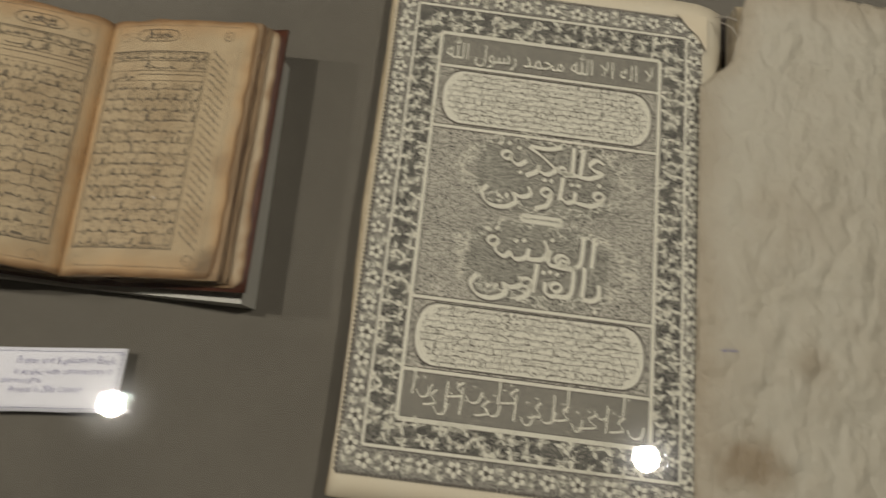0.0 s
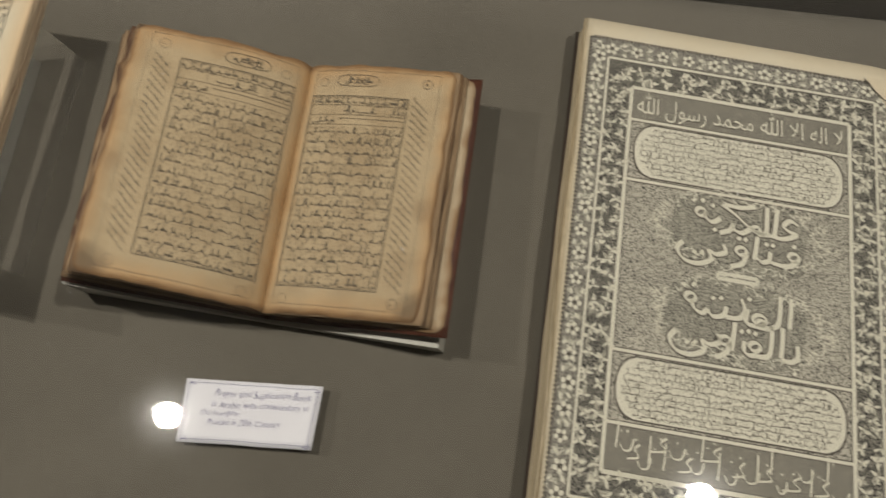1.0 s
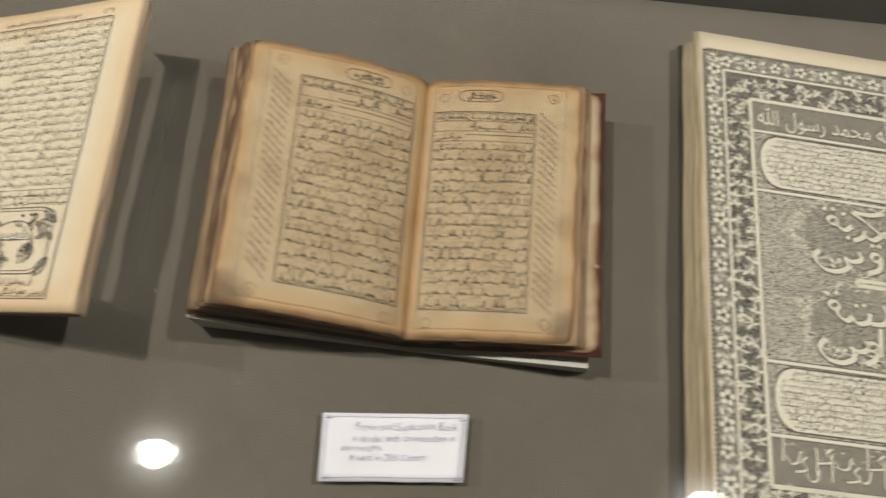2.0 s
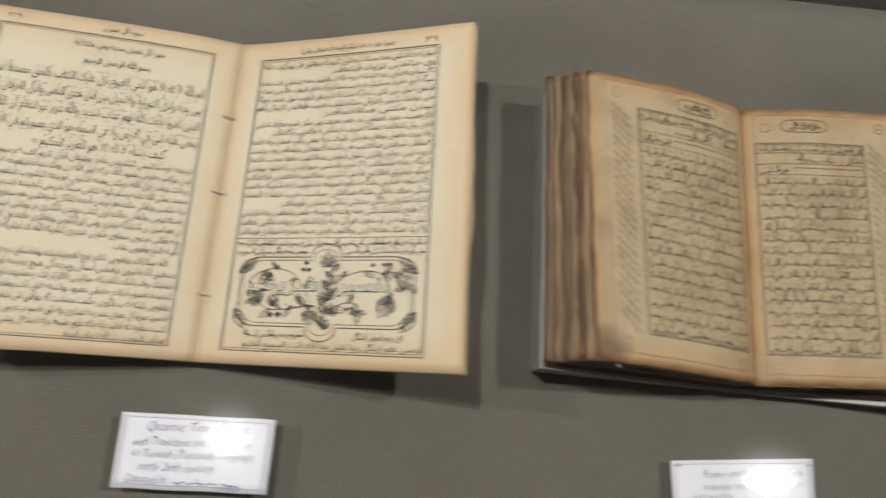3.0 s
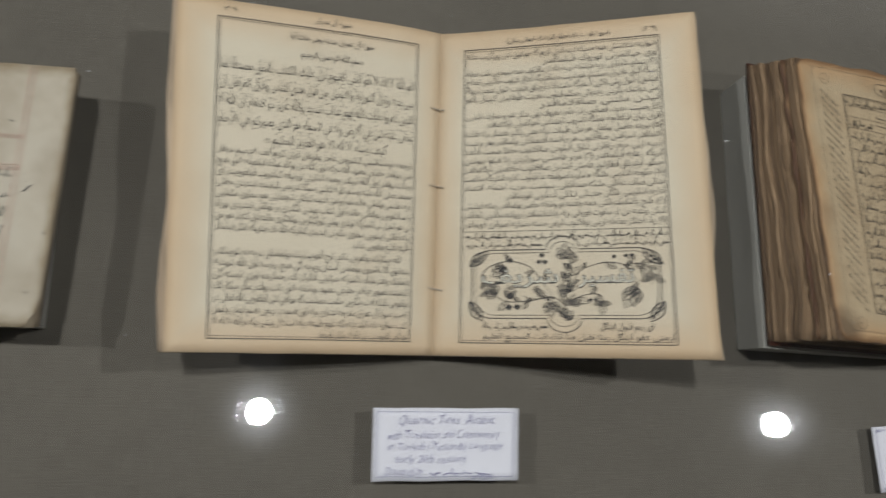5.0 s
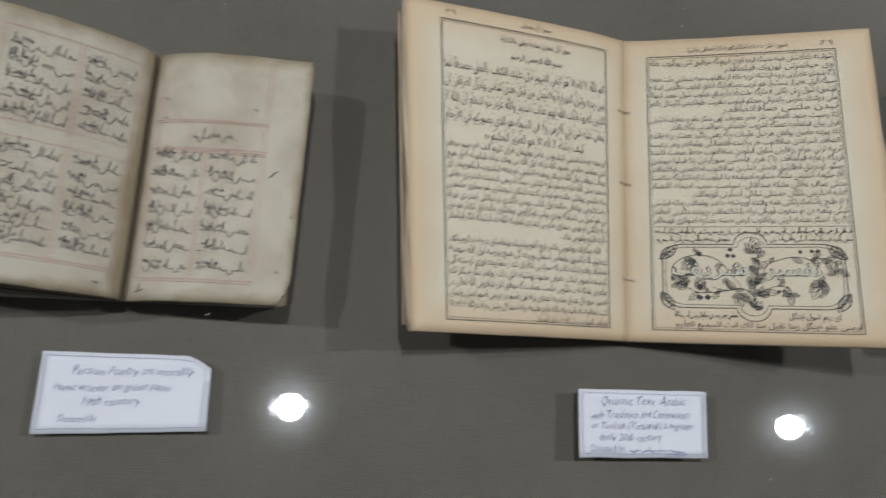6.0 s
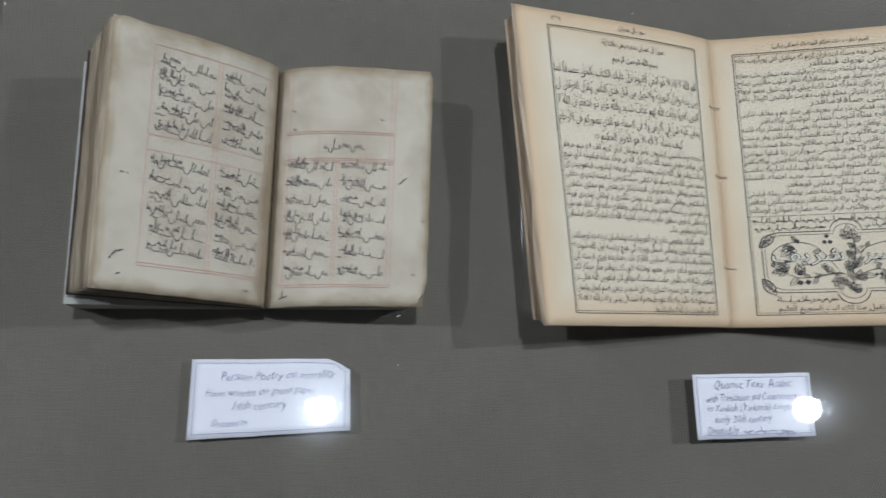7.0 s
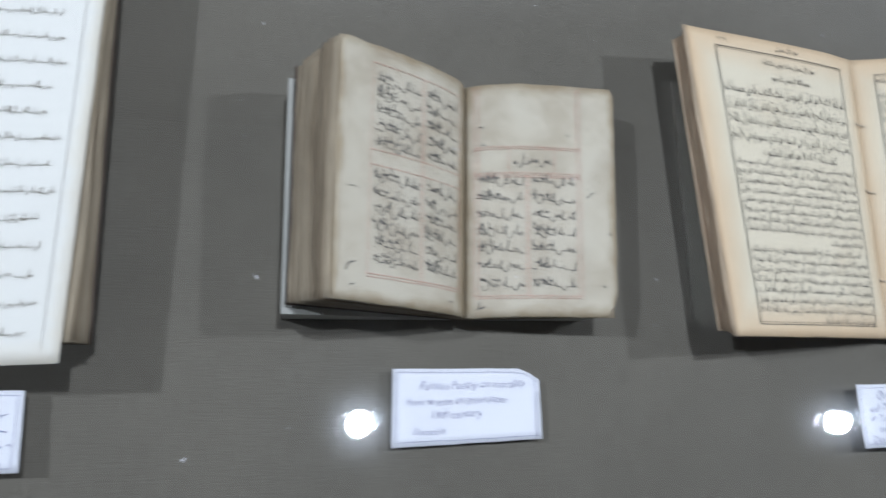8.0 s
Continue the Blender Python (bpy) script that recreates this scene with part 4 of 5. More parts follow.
def commentary_book():
    """The large open paperback on a clear stand."""
    ob = thing("commentary_book", "large open cream book in black script, stapled at the gutter", "book", (0.042, 0.205, 0))
    tops = {}
    for side, top, under, count in (
        (-1, leaf_surface((0.040, 0.084, 0.0125), (0.044, 0.330, 0.0105), (-0.130, 0.082, 0.058), (-0.142, 0.322, 0.051), 0.003),
         leaf_surface((0.040, 0.085, 0.006), (0.044, 0.329, 0.006), (-0.134, 0.088, 0.044), (-0.145, 0.316, 0.038), 0.0), 14),
        (1, leaf_surface((0.040, 0.084, 0.0125), (0.044, 0.330, 0.0105), (0.221, 0.082, 0.078), (0.218, 0.329, 0.075), -0.002),
         leaf_surface((0.040, 0.085, 0.006), (0.044, 0.329, 0.006), (0.222, 0.083, 0.066), (0.219, 0.327, 0.063), -0.005), 16),
    ):
        cover_part(under, side, 0.004, 0.0012, LEAVES_TAN, ob, 8 + side)
        leaf_block(top, under, side, count, LEAVES_TAN, ob, 41 + side, 0.0012, wave=0.0010, sway=0.12, gather=4)
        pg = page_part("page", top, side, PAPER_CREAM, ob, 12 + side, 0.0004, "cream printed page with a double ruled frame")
        W, H = 0.186 if side < 0 else 0.182, 0.246
        sheet = page_sheet(top, W, H, side)
        ink, fill = Ink(71 + side), Ink(3)
        if side < 0:
            a, b, y0, y1 = W * (1 - 0.860), W * (1 - 0.098), 0.037 * H, 0.948 * H
            ink.ruling(a, y0, b, y1, 0.00055, 0.0001)
            ink.ruling(a + 0.0016, y0 + 0.0016, b - 0.0016, y1 - 0.0016, 0.00026, 0.0001)
            mid = lerp(a, b, 0.55)
            ink.text("سورة آل عمران", mid - 0.013, mid + 0.013, y1 + 0.0045, 0.0058)
            ink.text("٢٦٩", a + 0.004, a + 0.012, y1 + 0.0045, 0.005)
            ink.text("سورة آل عمران مدنيه وهى مائتا آية", mid - 0.030, mid + 0.030, y1 - 0.0105, 0.0065)
            ink.text("بسم الله الرحمن الرحيم", mid - 0.022, mid + 0.022, y1 - 0.0235, 0.0070)
            y = y1 - 0.0385
            for k, line in enumerate(QURAN):
                x0, x1 = (a + 0.0025, b - 0.003) if k < 4 else (lerp(a, b, 0.27), lerp(a, b, 0.84))
                written_line("text_line", line, x0, x1, y, 0.0100, sheet, INK, pg, offset=-0.006)
                for m in range(46 if k < 4 else 24):
                    x = ink.rng.uniform(x0, x1)
                    up = ink.rng.choice((0.0075, 0.0082, 0.0068, -0.0028))
                    ink.stroke([(x, y + up), (x + 0.0015, y + up + 0.0007)], 0.00028)
                y -= 0.0133 if k < 3 else 0.0125
            ink.ring(lerp(a, b, 0.245), y + 0.0145, 0.0014, 0.0014, 0.0004, 12)
            y += 0.0040
            for k, line in enumerate(LEFT_TEXT):
                x0, x1 = a + 0.003, b - 0.003
                if k == 8:
                    x0 = lerp(a, b, 0.68)
                elif k == 9:
                    x1 -= 0.006
                elif k == 16:
                    x0 = lerp(a, b, 0.52)
                written_line("text_line", line, x0, x1, y, 0.0072, sheet, INK, pg, offset=-0.006)
                y -= 0.00765 if k != 8 else 0.0088
        else:
            a, b, y0, y1 = W * 0.10, W * 0.862, 0.037 * H, 0.938 * H
            ink.ruling(a, y0, b, y1, 0.00055, 0.0001)
            ink.ruling(a + 0.0016, y0 + 0.0016, b - 0.0016, y1 - 0.0016, 0.00026, 0.0001)
            ink.text("(سورة بقره ده نك احكام الهيه نك اجمالى بيانى)", lerp(a, b, 0.23), lerp(a, b, 0.76), y1 + 0.004, 0.0055)
            ink.text("(٢٦٩)", b - 0.010, b - 0.001, y1 + 0.004, 0.005)
            y, step = y1 - 0.0078, 0.0069
            for k, line in enumerate(RIGHT_TEXT):
                x0, x1 = a + 0.002, b - 0.0025
                if k in (1, 6):
                    x0 = lerp(a, b, 0.42 if k == 1 else 0.40)
                elif k == 8:
                    x0 = lerp(a, b, 0.12)
                elif k == 16:
                    x0 = lerp(a, b, 0.22)
                written_line("text_line", line, x0, x1, y, 0.0068, sheet, INK, pg, offset=-0.006)
                y -= step
            ly = y0 + 0.0795
            ink.line(a, ly, b, ly, 0.0003, 12)
            for k in range(2):
                if k == 0:
                    ink.scrawl(a + 0.002, b - 0.002, ly - 0.0050, 0.0062, 0.00045)
                else:
                    ink.scrawl(a + 0.004, lerp(a, b, 0.40), ly - 0.0110, 0.0062, 0.00045)
                    ink.scrawl(lerp(a, b, 0.59), b - 0.002, ly - 0.0110, 0.0062, 0.00045)
            cartouche(ink, fill, (a + b) / 2, y0 + 0.0415, b - a - 0.016, 0.0485)
            ink.scrawl(a + 0.014, lerp(a, b, 0.42), y0 + 0.0105, 0.0062, 0.00045)
            ink.text("اى ربم قبول ايتگل", lerp(a, b, 0.66), b - 0.014, y0 + 0.0100, 0.0060)
            ink.text("لرمنى عفو ايتگل ربنا تقبل منا انك انت السميع العليم", a + 0.016, b - 0.002, y0 + 0.0030, 0.0060)
        ink.lay("printed_text", sheet, INK, pg)
        if fill.f:
            fill.lay("letter_fill", sheet, INK_PALE, pg, 0.0009)
    # three wire staples through the gutter
    for y in (0.267, 0.207, 0.131):
        st = Geo()
        st.tube([(0.0362, y + 0.0010, 0.0146), (0.0385, y, 0.0142), (0.0430, y - 0.0006, 0.0136), (0.0462, y - 0.0012, 0.0148)], 0.00045)
        part("staple", st, METAL, ob, "bent steel wire staple")
    return ob


def poetry_book():
    """The small hand-written book with red ruling and soft, soiled leaves."""
    ob = thing("poetry_book", "small open handwritten book, soiled greyish pages with red ruling", "book", (-0.316, 0.185, 0))

    def clipped(u, v):
        if u > 0.93 and v < 0.10:
            k = max(0.0, (u - 0.93) / 0.07 + (0.10 - v) / 0.10 - 1.0)
            return u - 0.028 * k, v + 0.03 * k
        return u, v

    for side, top, under, count in (
        (-1, leaf_surface((-0.318, 0.097, 0.026), (-0.313, 0.271, 0.023), (-0.411, 0.102, 0.081), (-0.4075, 0.269, 0.087), 0.006),
         leaf_surface((-0.318, 0.098, 0.008), (-0.313, 0.270, 0.008), (-0.437, 0.104, 0.037), (-0.435, 0.266, 0.041), 0.0), 32),
        (1, leaf_surface((-0.317, 0.097, 0.018), (-0.312, 0.271, 0.016), (-0.210, 0.096, 0.041), (-0.203, 0.267, 0.042), 0.009),
         leaf_surface((-0.318, 0.098, 0.008), (-0.313, 0.270, 0.008), (-0.213, 0.098, 0.031), (-0.206, 0.266, 0.032), 0.0), 10),
    ):
        cover_part(under, side, 0.004, 0.002, LEATHER_DARK, ob, 6 + side)
        leaf_block(top, under, side, count, LEAVES_GREY, ob, 83 + side, 0.0011, wave=0.0008, sway=0.10, gather=5)
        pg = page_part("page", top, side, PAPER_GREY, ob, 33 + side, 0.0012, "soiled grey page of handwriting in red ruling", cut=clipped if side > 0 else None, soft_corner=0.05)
        W, H = 0.107 if side < 0 else 0.110, 0.172
        sheet = page_sheet(top, W, H, side)
        ink, red = Ink(91 + side), Ink(17 + side)
        if side < 0:
            a, b, y0, y1 = W * 0.235, W * 0.95, 0.095 * H, 0.925 * H
            red.ruling(a, y0, b, y1, 0.00030, 0.00015)
            red.line(a, y0 + 0.0018, b, y0 + 0.0018, 0.0004, 12, 0.0001)
            mid = lerp(a, b, 0.55)
            for dx in (-0.0012, 0.0012):
                red.line(mid + dx, y0, mid + dx, y1, 0.0003, 12, 0.0001)
            hy = lerp(y0, y1, 0.545)
            for yy in (hy - 0.005, hy + 0.005):
                red.line(a, yy, b, yy, 0.0003, 12, 0.0001)
            rows = [0.945 - 0.078 * k for k in range(5)] + [0.475 - 0.0755 * k for k in range(6)]
            for r in rows:
                for p, q in ((a + 0.003, mid - 0.003), (mid + 0.003, b - 0.003)):
                    y = lerp(y0, y1, r) - 0.004
                    ink.scrawl(p, q, y, 0.0090, 0.00052, angle=-0.03, rise=0.0003, narrow=0.78)
                    ink.scrawl(p, lerp(p, q, ink.rng.uniform(0.3, 0.6)), y + 0.0030, 0.0070, 0.00050, rise=0.0003)
            ink.stroke([(W * 0.085, 0.107 * H), (W * 0.115, 0.135 * H), (W * 0.155, 0.144 * H)], 0.0010, True)
            ink.stroke([(W * 0.125, 0.057 * H), (W * 0.150, 0.062 * H)], 0.0009, True)
            ink.bars(W * 0.10, W * 0.15, 0.42 * H, 0.003, 0.0005, word=(0.002, 0.004))
            ink.bars(W * 0.86, W * 0.92, 0.05 * H, 0.004, 0.0006, word=(0.003, 0.004))
        else:
            a, b, y0, y1 = W * 0.065, W * 0.735, 0.085 * H, H * 0.995
            for dx in (0.0, 0.0030):
                red.line(a + dx, y0, a + dx, y1, 0.0003, 14, 0.0001)
                red.line(b + dx, y0, b + dx, y1, 0.0003, 14, 0.0001)
            for v, n in ((0.715, 2), (0.600, 3), (0.085, 2)):
                for k in range(n):
                    red.line(a, v * H - 0.0016 * k, b + 0.003, v * H - 0.0016 * k, 0.00030, 14, 0.00012)
            for u in (0.32, 0.77):
                red.line(lerp(a, b, u), 0.60 * H, lerp(a, b, u), 0.715 * H, 0.0003, 6)
            mid = lerp(a, b, 0.5)
            for dx in (-0.0010, 0.0010):
                red.line(mid + dx, y0, mid + dx, 0.59 * H, 0.0003, 10, 0.0001)
            ink.scrawl(lerp(a, b, 0.36), lerp(a, b, 0.76), 0.642 * H, 0.0100, 0.00055, rise=0.0003)
            for r in range(7):
                for p, q in ((a + 0.002, mid - 0.003), (mid + 0.003, b - 0.002)):
                    y = lerp(0.555, 0.125, r / 6) * H
                    ink.scrawl(p, q, y, 0.0088, 0.00050, angle=-0.03, rise=0.0004, narrow=0.78)
                    ink.scrawl(p, lerp(p, q, ink.rng.uniform(0.25, 0.5)), y + 0.0030, 0.0066, 0.00046, rise=0.0004)
            for u, v in ((0.10, 0.81), (0.665, 0.775), (0.11, 0.73), (0.95, 0.35), (0.90, 0.13)):
                ink.stroke([(W * u, v * H), (W * u + 0.0012, v * H - 0.0010), (W * u + 0.0024, v * H - 0.0006)], 0.0007)
            ink.bars(W * 0.80, W * 0.86, 0.51 * H, 0.0085, 0.0008, word=(0.004, 0.006), gap=0.0004, rise=0.004)
            ink.bars(W * 0.08, W * 0.15, 0.035 * H, 0.008, 0.0008, word=(0.005, 0.008), gap=0.0004, rise=0.004)
        ink.lay("handwriting", sheet, INK_HAND, pg)
        red.lay("red_ruling", sheet, INK_RED, pg)
    return ob


def flower(ink, x, y, r, turn=0.0, petals=5):
    for k in range(petals):
        t = turn + 6.2832 * k / petals
        cx, cy = x + 0.58 * r * math.cos(t), y + 0.58 * r * math.sin(t)
        ink.dot(cx, cy, 0.33 * r, 7, t)


def spray(ink, x, y, r, turn):
    """A curled stem with leaves, as flat shapes."""
    pts = [(x + r * (0.2 + 0.1 * k) * math.cos(turn + 0.62 * k), y + r * (0.2 + 0.1 * k) * math.sin(turn + 0.62 * k)) for k in range(8)]
    ink.stroke(pts, r * 0.13)
    for k in (2, 4, 6, 7):
        px, py = pts[k]
        t = turn + 0.62 * k + (0.9 if k % 4 else -0.6)
        ca, sa = math.cos(t), math.sin(t)
        ink.poly([(px, py), (px + 0.25 * r * ca + 0.13 * r * sa, py + 0.25 * r * sa - 0.13 * r * ca), (px + 0.55 * r * ca, py + 0.55 * r * sa), (px + 0.25 * r * ca - 0.13 * r * sa, py + 0.25 * r * sa + 0.13 * r * ca)])


def leaf_fill(ink, x, y, ln, turn, wide=0.24):
    """A pointed leaf as one flat shape, slightly curled at its tip."""
    ca, sa = math.cos(turn), math.sin(turn)
    ink.poly([(x + ln * (ca * a - sa * b), y + ln * (sa * a + ca * b)) for a, b in ((0.0, 0.0), (0.25, -wide * 0.8), (0.55, -wide), (0.82, -wide * 0.4), (1.0, 0.12), (0.72, wide * 0.75), (0.35, wide))])


def nib_stroke(ink, pts, w, grow=0.0, nib=0.75):
    """A stroke of a broad reed pen through a few points: thick across the nib, thin along it."""
    line = []
    for k in range(len(pts) - 1):
        a, b, c, d = (Vector(pts[max(0, min(len(pts) - 1, k + m))]) for m in (-1, 0, 1, 2))
        for m in range(5):
            t = m / 5
            line.append(0.5 * ((2 * b) + (c - a) * t + (2 * a - 5 * b + 4 * c - d) * t * t + (3 * b - a - 3 * c + d) * t ** 3))
    line.append(Vector(pts[-1]))
    at, n = len(ink.v), len(line)
    for k, p in enumerate(line):
        d = line[min(k + 1, n - 1)] - line[max(k - 1, 0)]
        across = abs(math.sin(math.atan2(d.y, d.x) - math.pi + nib))
        s = Vector((-d.y, d.x)).normalized() * (w * (0.38 + 0.62 * across) + grow) / 2
        ink.v += [tuple(p - s), tuple(p + s)]
    ink.f += [(at + 2 * k, at + 2 * k + 2, at + 2 * k + 3, at + 2 * k + 1) for k in range(n - 1)]


# the stacked title words, letter by letter in millimetres from the lower left of each group: pen strokes, closed heads, dots
BOWL = ((36, 20), (38, 14), (31, 11), (25, 13), (27, 6), (17, 1), (6, 3), (1, 11), (5, 17))
TITLE_GROUPS = (
    (0.532, (
        ((93, 46), (87, 49), (82, 44), (86, 40), (92, 38), (82, 33), (72, 34)), ((77, 57), (76, 46), (75, 35)), ((69, 57), (69, 46), (68, 35), (62, 33)),
        ((34, 53), (44, 47), (54, 39), (64, 34), (72, 34)), ((35, 54), (48, 53), (60, 56)), ((57, 37), (50, 32), (44, 34), (43, 39)), ((43, 39), (41, 33), (33, 29)),
        ((33, 41), (27, 37), (22, 40), (21, 45)), ((93, 16), (86, 11), (78, 11), (72, 13), (72, 20)), ((72, 13), (66, 11), (62, 14)), ((62, 31), (61, 20), (60, 12)), ((54, 15), (51, 7), (42, 3)), BOWL,
    ), ((61, 37, 3), (18, 44, 4), (90, 19, 4), (50, 17, 4)), ((12, 53), (19, 54), (27, 51), (48, 27), (53, 27), (29, 31), (90, 28), (69, 26), (74, 26), (14, 10), (20, 11))),
    (0.300, (
        ((88, 57), (88, 46), (87, 33)), ((80, 57), (80, 45), (78, 34), (70, 30)), ((70, 30), (60, 31), (55, 33), (56, 43)), ((51, 50), (54, 42), (50, 35), (40, 34)), ((40, 42), (38, 35), (30, 33), (26, 38)),
        ((26, 38), (22, 34), (16, 37), (14, 43)), ((93, 21), (93, 12), (88, 8), (82, 9)), ((82, 33), (82, 22), (81, 10)), ((74, 33), (74, 20), (72, 10), (64, 8)), ((64, 9), (58, 8), (54, 11), (54, 18)), ((47, 31), (46, 20), (45, 9)),
        ((43, 15), (41, 7), (33, 2)), tuple((x - 2, y) for x, y in BOWL),
    ), ((65, 36, 5), (66, 34, 2.5), (13, 45, 4), (62, 15, 4), (40, 16, 4)), ((8, 54), (15, 55), (30, 47), (36, 48), (57, 51), (62, 25), (52, 25), (57, 26), (91, 0), (12, 10), (18, 11))),
)


def title_book():
    """The tall open volume whose left page is one engraved title in borders of flowers; a waxy guard leaf lies on its right."""
    ob = thing("title_page_book", "tall open volume with an ornate engraved black title page", "book", (0.79, 0.15, 0))
    W, H = 0.177, 0.308
    inner = flat_sheet((0.699, 0.0065, 0.0415), (0.876, -0.0015, 0.0435), (0.7075, 0.3150, 0.0325), (0.8850, 0.3015, 0.0345), W, H)
    left, right, low, high = -0.232 * W, 1.300 * W, -0.182 * H, 1.196 * H

    def top(u, v):
        return inner(lerp(right, left, u), lerp(low, high, v), -0.0028 * max(0.0, 1 - u * 9) ** 2 * 4)

    def under(u, v):
        p = top(u, v)
        p.x -= 0.0045 * u
        p.z = 0.0035
        return p

    cover_part(under, -1, 0.008, 0.0025, LEATHER_DARK, ob, 4)
    leaf_block(top, under, -1, 30, LEAVES_CREAM, ob, 63, 0.0010, wave=0.0006)
    pg = page_part("title_page", top, -1, PAPER_PRINT, ob, 15, 0.0003, "cream page covered by an engraved title")

    def ground(name, x0, y0, x1, y1, material, lift):
        ink, n = Ink(), 10
        for i in range(n):
            for j in range(n):
                ink.poly([(lerp(x0, x1, (i + p) / n), lerp(y0, y1, (j + q) / n)) for p, q in ((0, 0), (1, 0), (1, 1), (0, 1))])
        return ink.lay(name, inner, material, pg, lift)

    e1 = (-0.214 * W, -0.130 * H, 1.180 * W, 1.140 * H)
    e2 = (-0.122 * W, -0.066 * H, 1.118 * W, 1.080 * H)
    ground("outer_border", *e1, ENGRAVED_GREY, 0.0004)
    ground("leaf_border", *e2, ENGRAVED, 0.0005)
    ground("inner_ground", 0, 0, W, H, ENGRAVED_FINE, 0.0006)
    for y0, y1 in ((0.905 * H, H), (0.0, 0.113 * H)):
        ground("text_band", 0, y0, W, y1, ENGRAVED_BAND, 0.0007)
    rng = random.Random(77)
    pale, dark, half = Ink(5), Ink(6), Ink(7)
    # flowers of the outer border, sprays of the inner one
    for x0, y0, x1, y1, pitch, size, kind in (
        (*[(p + q) / 2 for p, q in zip(e1, e2)], 0.0195, 0.0064, "flower"),
        (*[(p + q) / 2 for p, q in zip(e2, (0, 0, W, H))], 0.0105, 0.0062, "spray"),
    ):
        for ax, ay, bx, by in ((x0, y0, x1, y0), (x1, y0, x1, y1), (x1, y1, x0, y1), (x0, y1, x0, y0)):
            ln = math.hypot(bx - ax, by - ay)
            n = int(ln / pitch)
            for k in range(n):
                t = (k + 0.5) / n
                x, y, turn = lerp(ax, bx, t), lerp(ay, by, t), rng.uniform(0, 6.28)
                along = math.atan2(by - ay, bx - ax)
                if kind == "flower":
                    x, y = x + rng.uniform(-0.0010, 0.0010), y + rng.uniform(-0.0010, 0.0010)
                    dark.dot(x, y, size * 0.80, 10)
                    flower(pale, x, y, size * rng.uniform(0.92, 1.05), turn, 5)
                    dark.dot(x, y, size * 0.16, 6)
                    for m in (-1, 1):
                        for off in (-0.0042, 0.0042):
                            tx, ty = lerp(ax, bx, t + m * 0.40 / n) - off * math.sin(along), lerp(ay, by, t + m * 0.40 / n) + off * math.cos(along)
                            leaf_fill(half if off * m > 0 else pale, tx, ty, size * rng.uniform(0.7, 1.0), along + rng.uniform(-0.9, 0.9) + (math.pi if m < 0 else 0.0))
                        for _ in range(2):
                            spray(rng.choice((half, pale)), lerp(ax, bx, t + m * 0.46 / n) + rng.uniform(-0.004, 0.004), lerp(ay, by, t + m * 0.46 / n) + rng.uniform(-0.004, 0.004), size * rng.uniform(0.45, 0.7), rng.uniform(0, 6.28))
                else:
                    bend = (1 if k % 2 else -1)
                    for row in (-1, 1):
                        px, py = x - math.sin(along) * row * 0.0050 + rng.uniform(-0.0026, 0.0026), y + math.cos(along) * row * 0.0050 + rng.uniform(-0.0026, 0.0026)
                        for m in range(5):
                            turn = along + bend * row * (0.4 + 1.15 * m) + rng.uniform(-0.7, 0.7)
                            reach = size * rng.uniform(0.62, 1.15)
                            leaf_fill(pale if m % 3 else half, px, py, reach, turn, rng.uniform(0.16, 0.26))
                            dark.stroke([(px + math.cos(turn) * 0.0006, py + math.sin(turn) * 0.0006), (px + math.cos(turn) * reach * 0.75, py + math.sin(turn) * reach * 0.75)], 0.00026)
                        spray(pale, px + rng.uniform(-0.003, 0.003), py + rng.uniform(-0.003, 0.003), size * 0.55, turn)
    # scalloped outer line and the pale double rules
    for ax, ay, bx, by in ((e1[0], e1[1], e1[2], e1[1]), (e1[2], e1[1], e1[2], e1[3]), (e1[2], e1[3], e1[0], e1[3]), (e1[0], e1[3], e1[0], e1[1])):
        ln = math.hypot(bx - ax, by - ay)
        for k in range(int(ln / 0.0034)):
            t = (k + 0.5) * 0.0034 / ln
            dark.dot(lerp(ax, bx, t), lerp(ay, by, t), 0.0015, 6)
    for x0, y0, x1, y1, w in ((*e2, 0.0022), (0, 0, W, H, 0.0032)):
        dark.ruling(x0, y0, x1, y1, w + 0.0016)
        pale.ruling(x0, y0, x1, y1, w)
    for v in (0.905, 0.732, 0.285, 0.113):
        dark.line(0, v * H, W, v * H, 0.0040)
        pale.line(0, v * H, W, v * H, 0.0024)
    # the two panels of small text with cut corners
    for y0, y1, seed in ((0.745 * H, 0.893 * H, 2), (0.127 * H, 0.273 * H, 9)):
        for grow, ink in ((0.0012, dark), (0.0, pale)):
            c = (y1 - y0) * 0.46
            x0, x1 = 0.006 - grow, W - 0.006 + grow
            rows = 18
            outline = []
            for k in range(rows + 1):
                y = lerp(y0 - grow, y1 + grow, k / rows)
                d = min(y - y0 + grow, y1 + grow - y)
                cut = 0.015 * (1.0 - math.sqrt(max(0.0, 1.0 - (max(0.0, c - d) / c) ** 2)))
                outline.append((x0 + min(cut, 0.014), x1 - min(cut, 0.014), y))
            for (p0, q0, ya), (p1, q1, yb) in zip(outline, outline[1:]):
                for m in range(8):
                    ink.poly([(lerp(p0, q0, m / 8), ya), (lerp(p0, q0, (m + 1) / 8), ya), (lerp(p1, q1, (m + 1) / 8), yb), (lerp(p1, q1, m / 8), yb)])
    small = Ink(40)
    for y0, y1 in ((0.745 * H, 0.893 * H), (0.127 * H, 0.273 * H)):
        for k in range(9):
            y = lerp(y1, y0, (k + 0.72) / 9.3)
            inset = 0.010 + 0.004 * max(0.0, abs(k - 4) - 1.5)
            small.scrawl(inset, W - inset, y, 0.0056, 0.00042)
            small.vowels(inset, W - inset, y, 0.0054, 80, 0.00032)
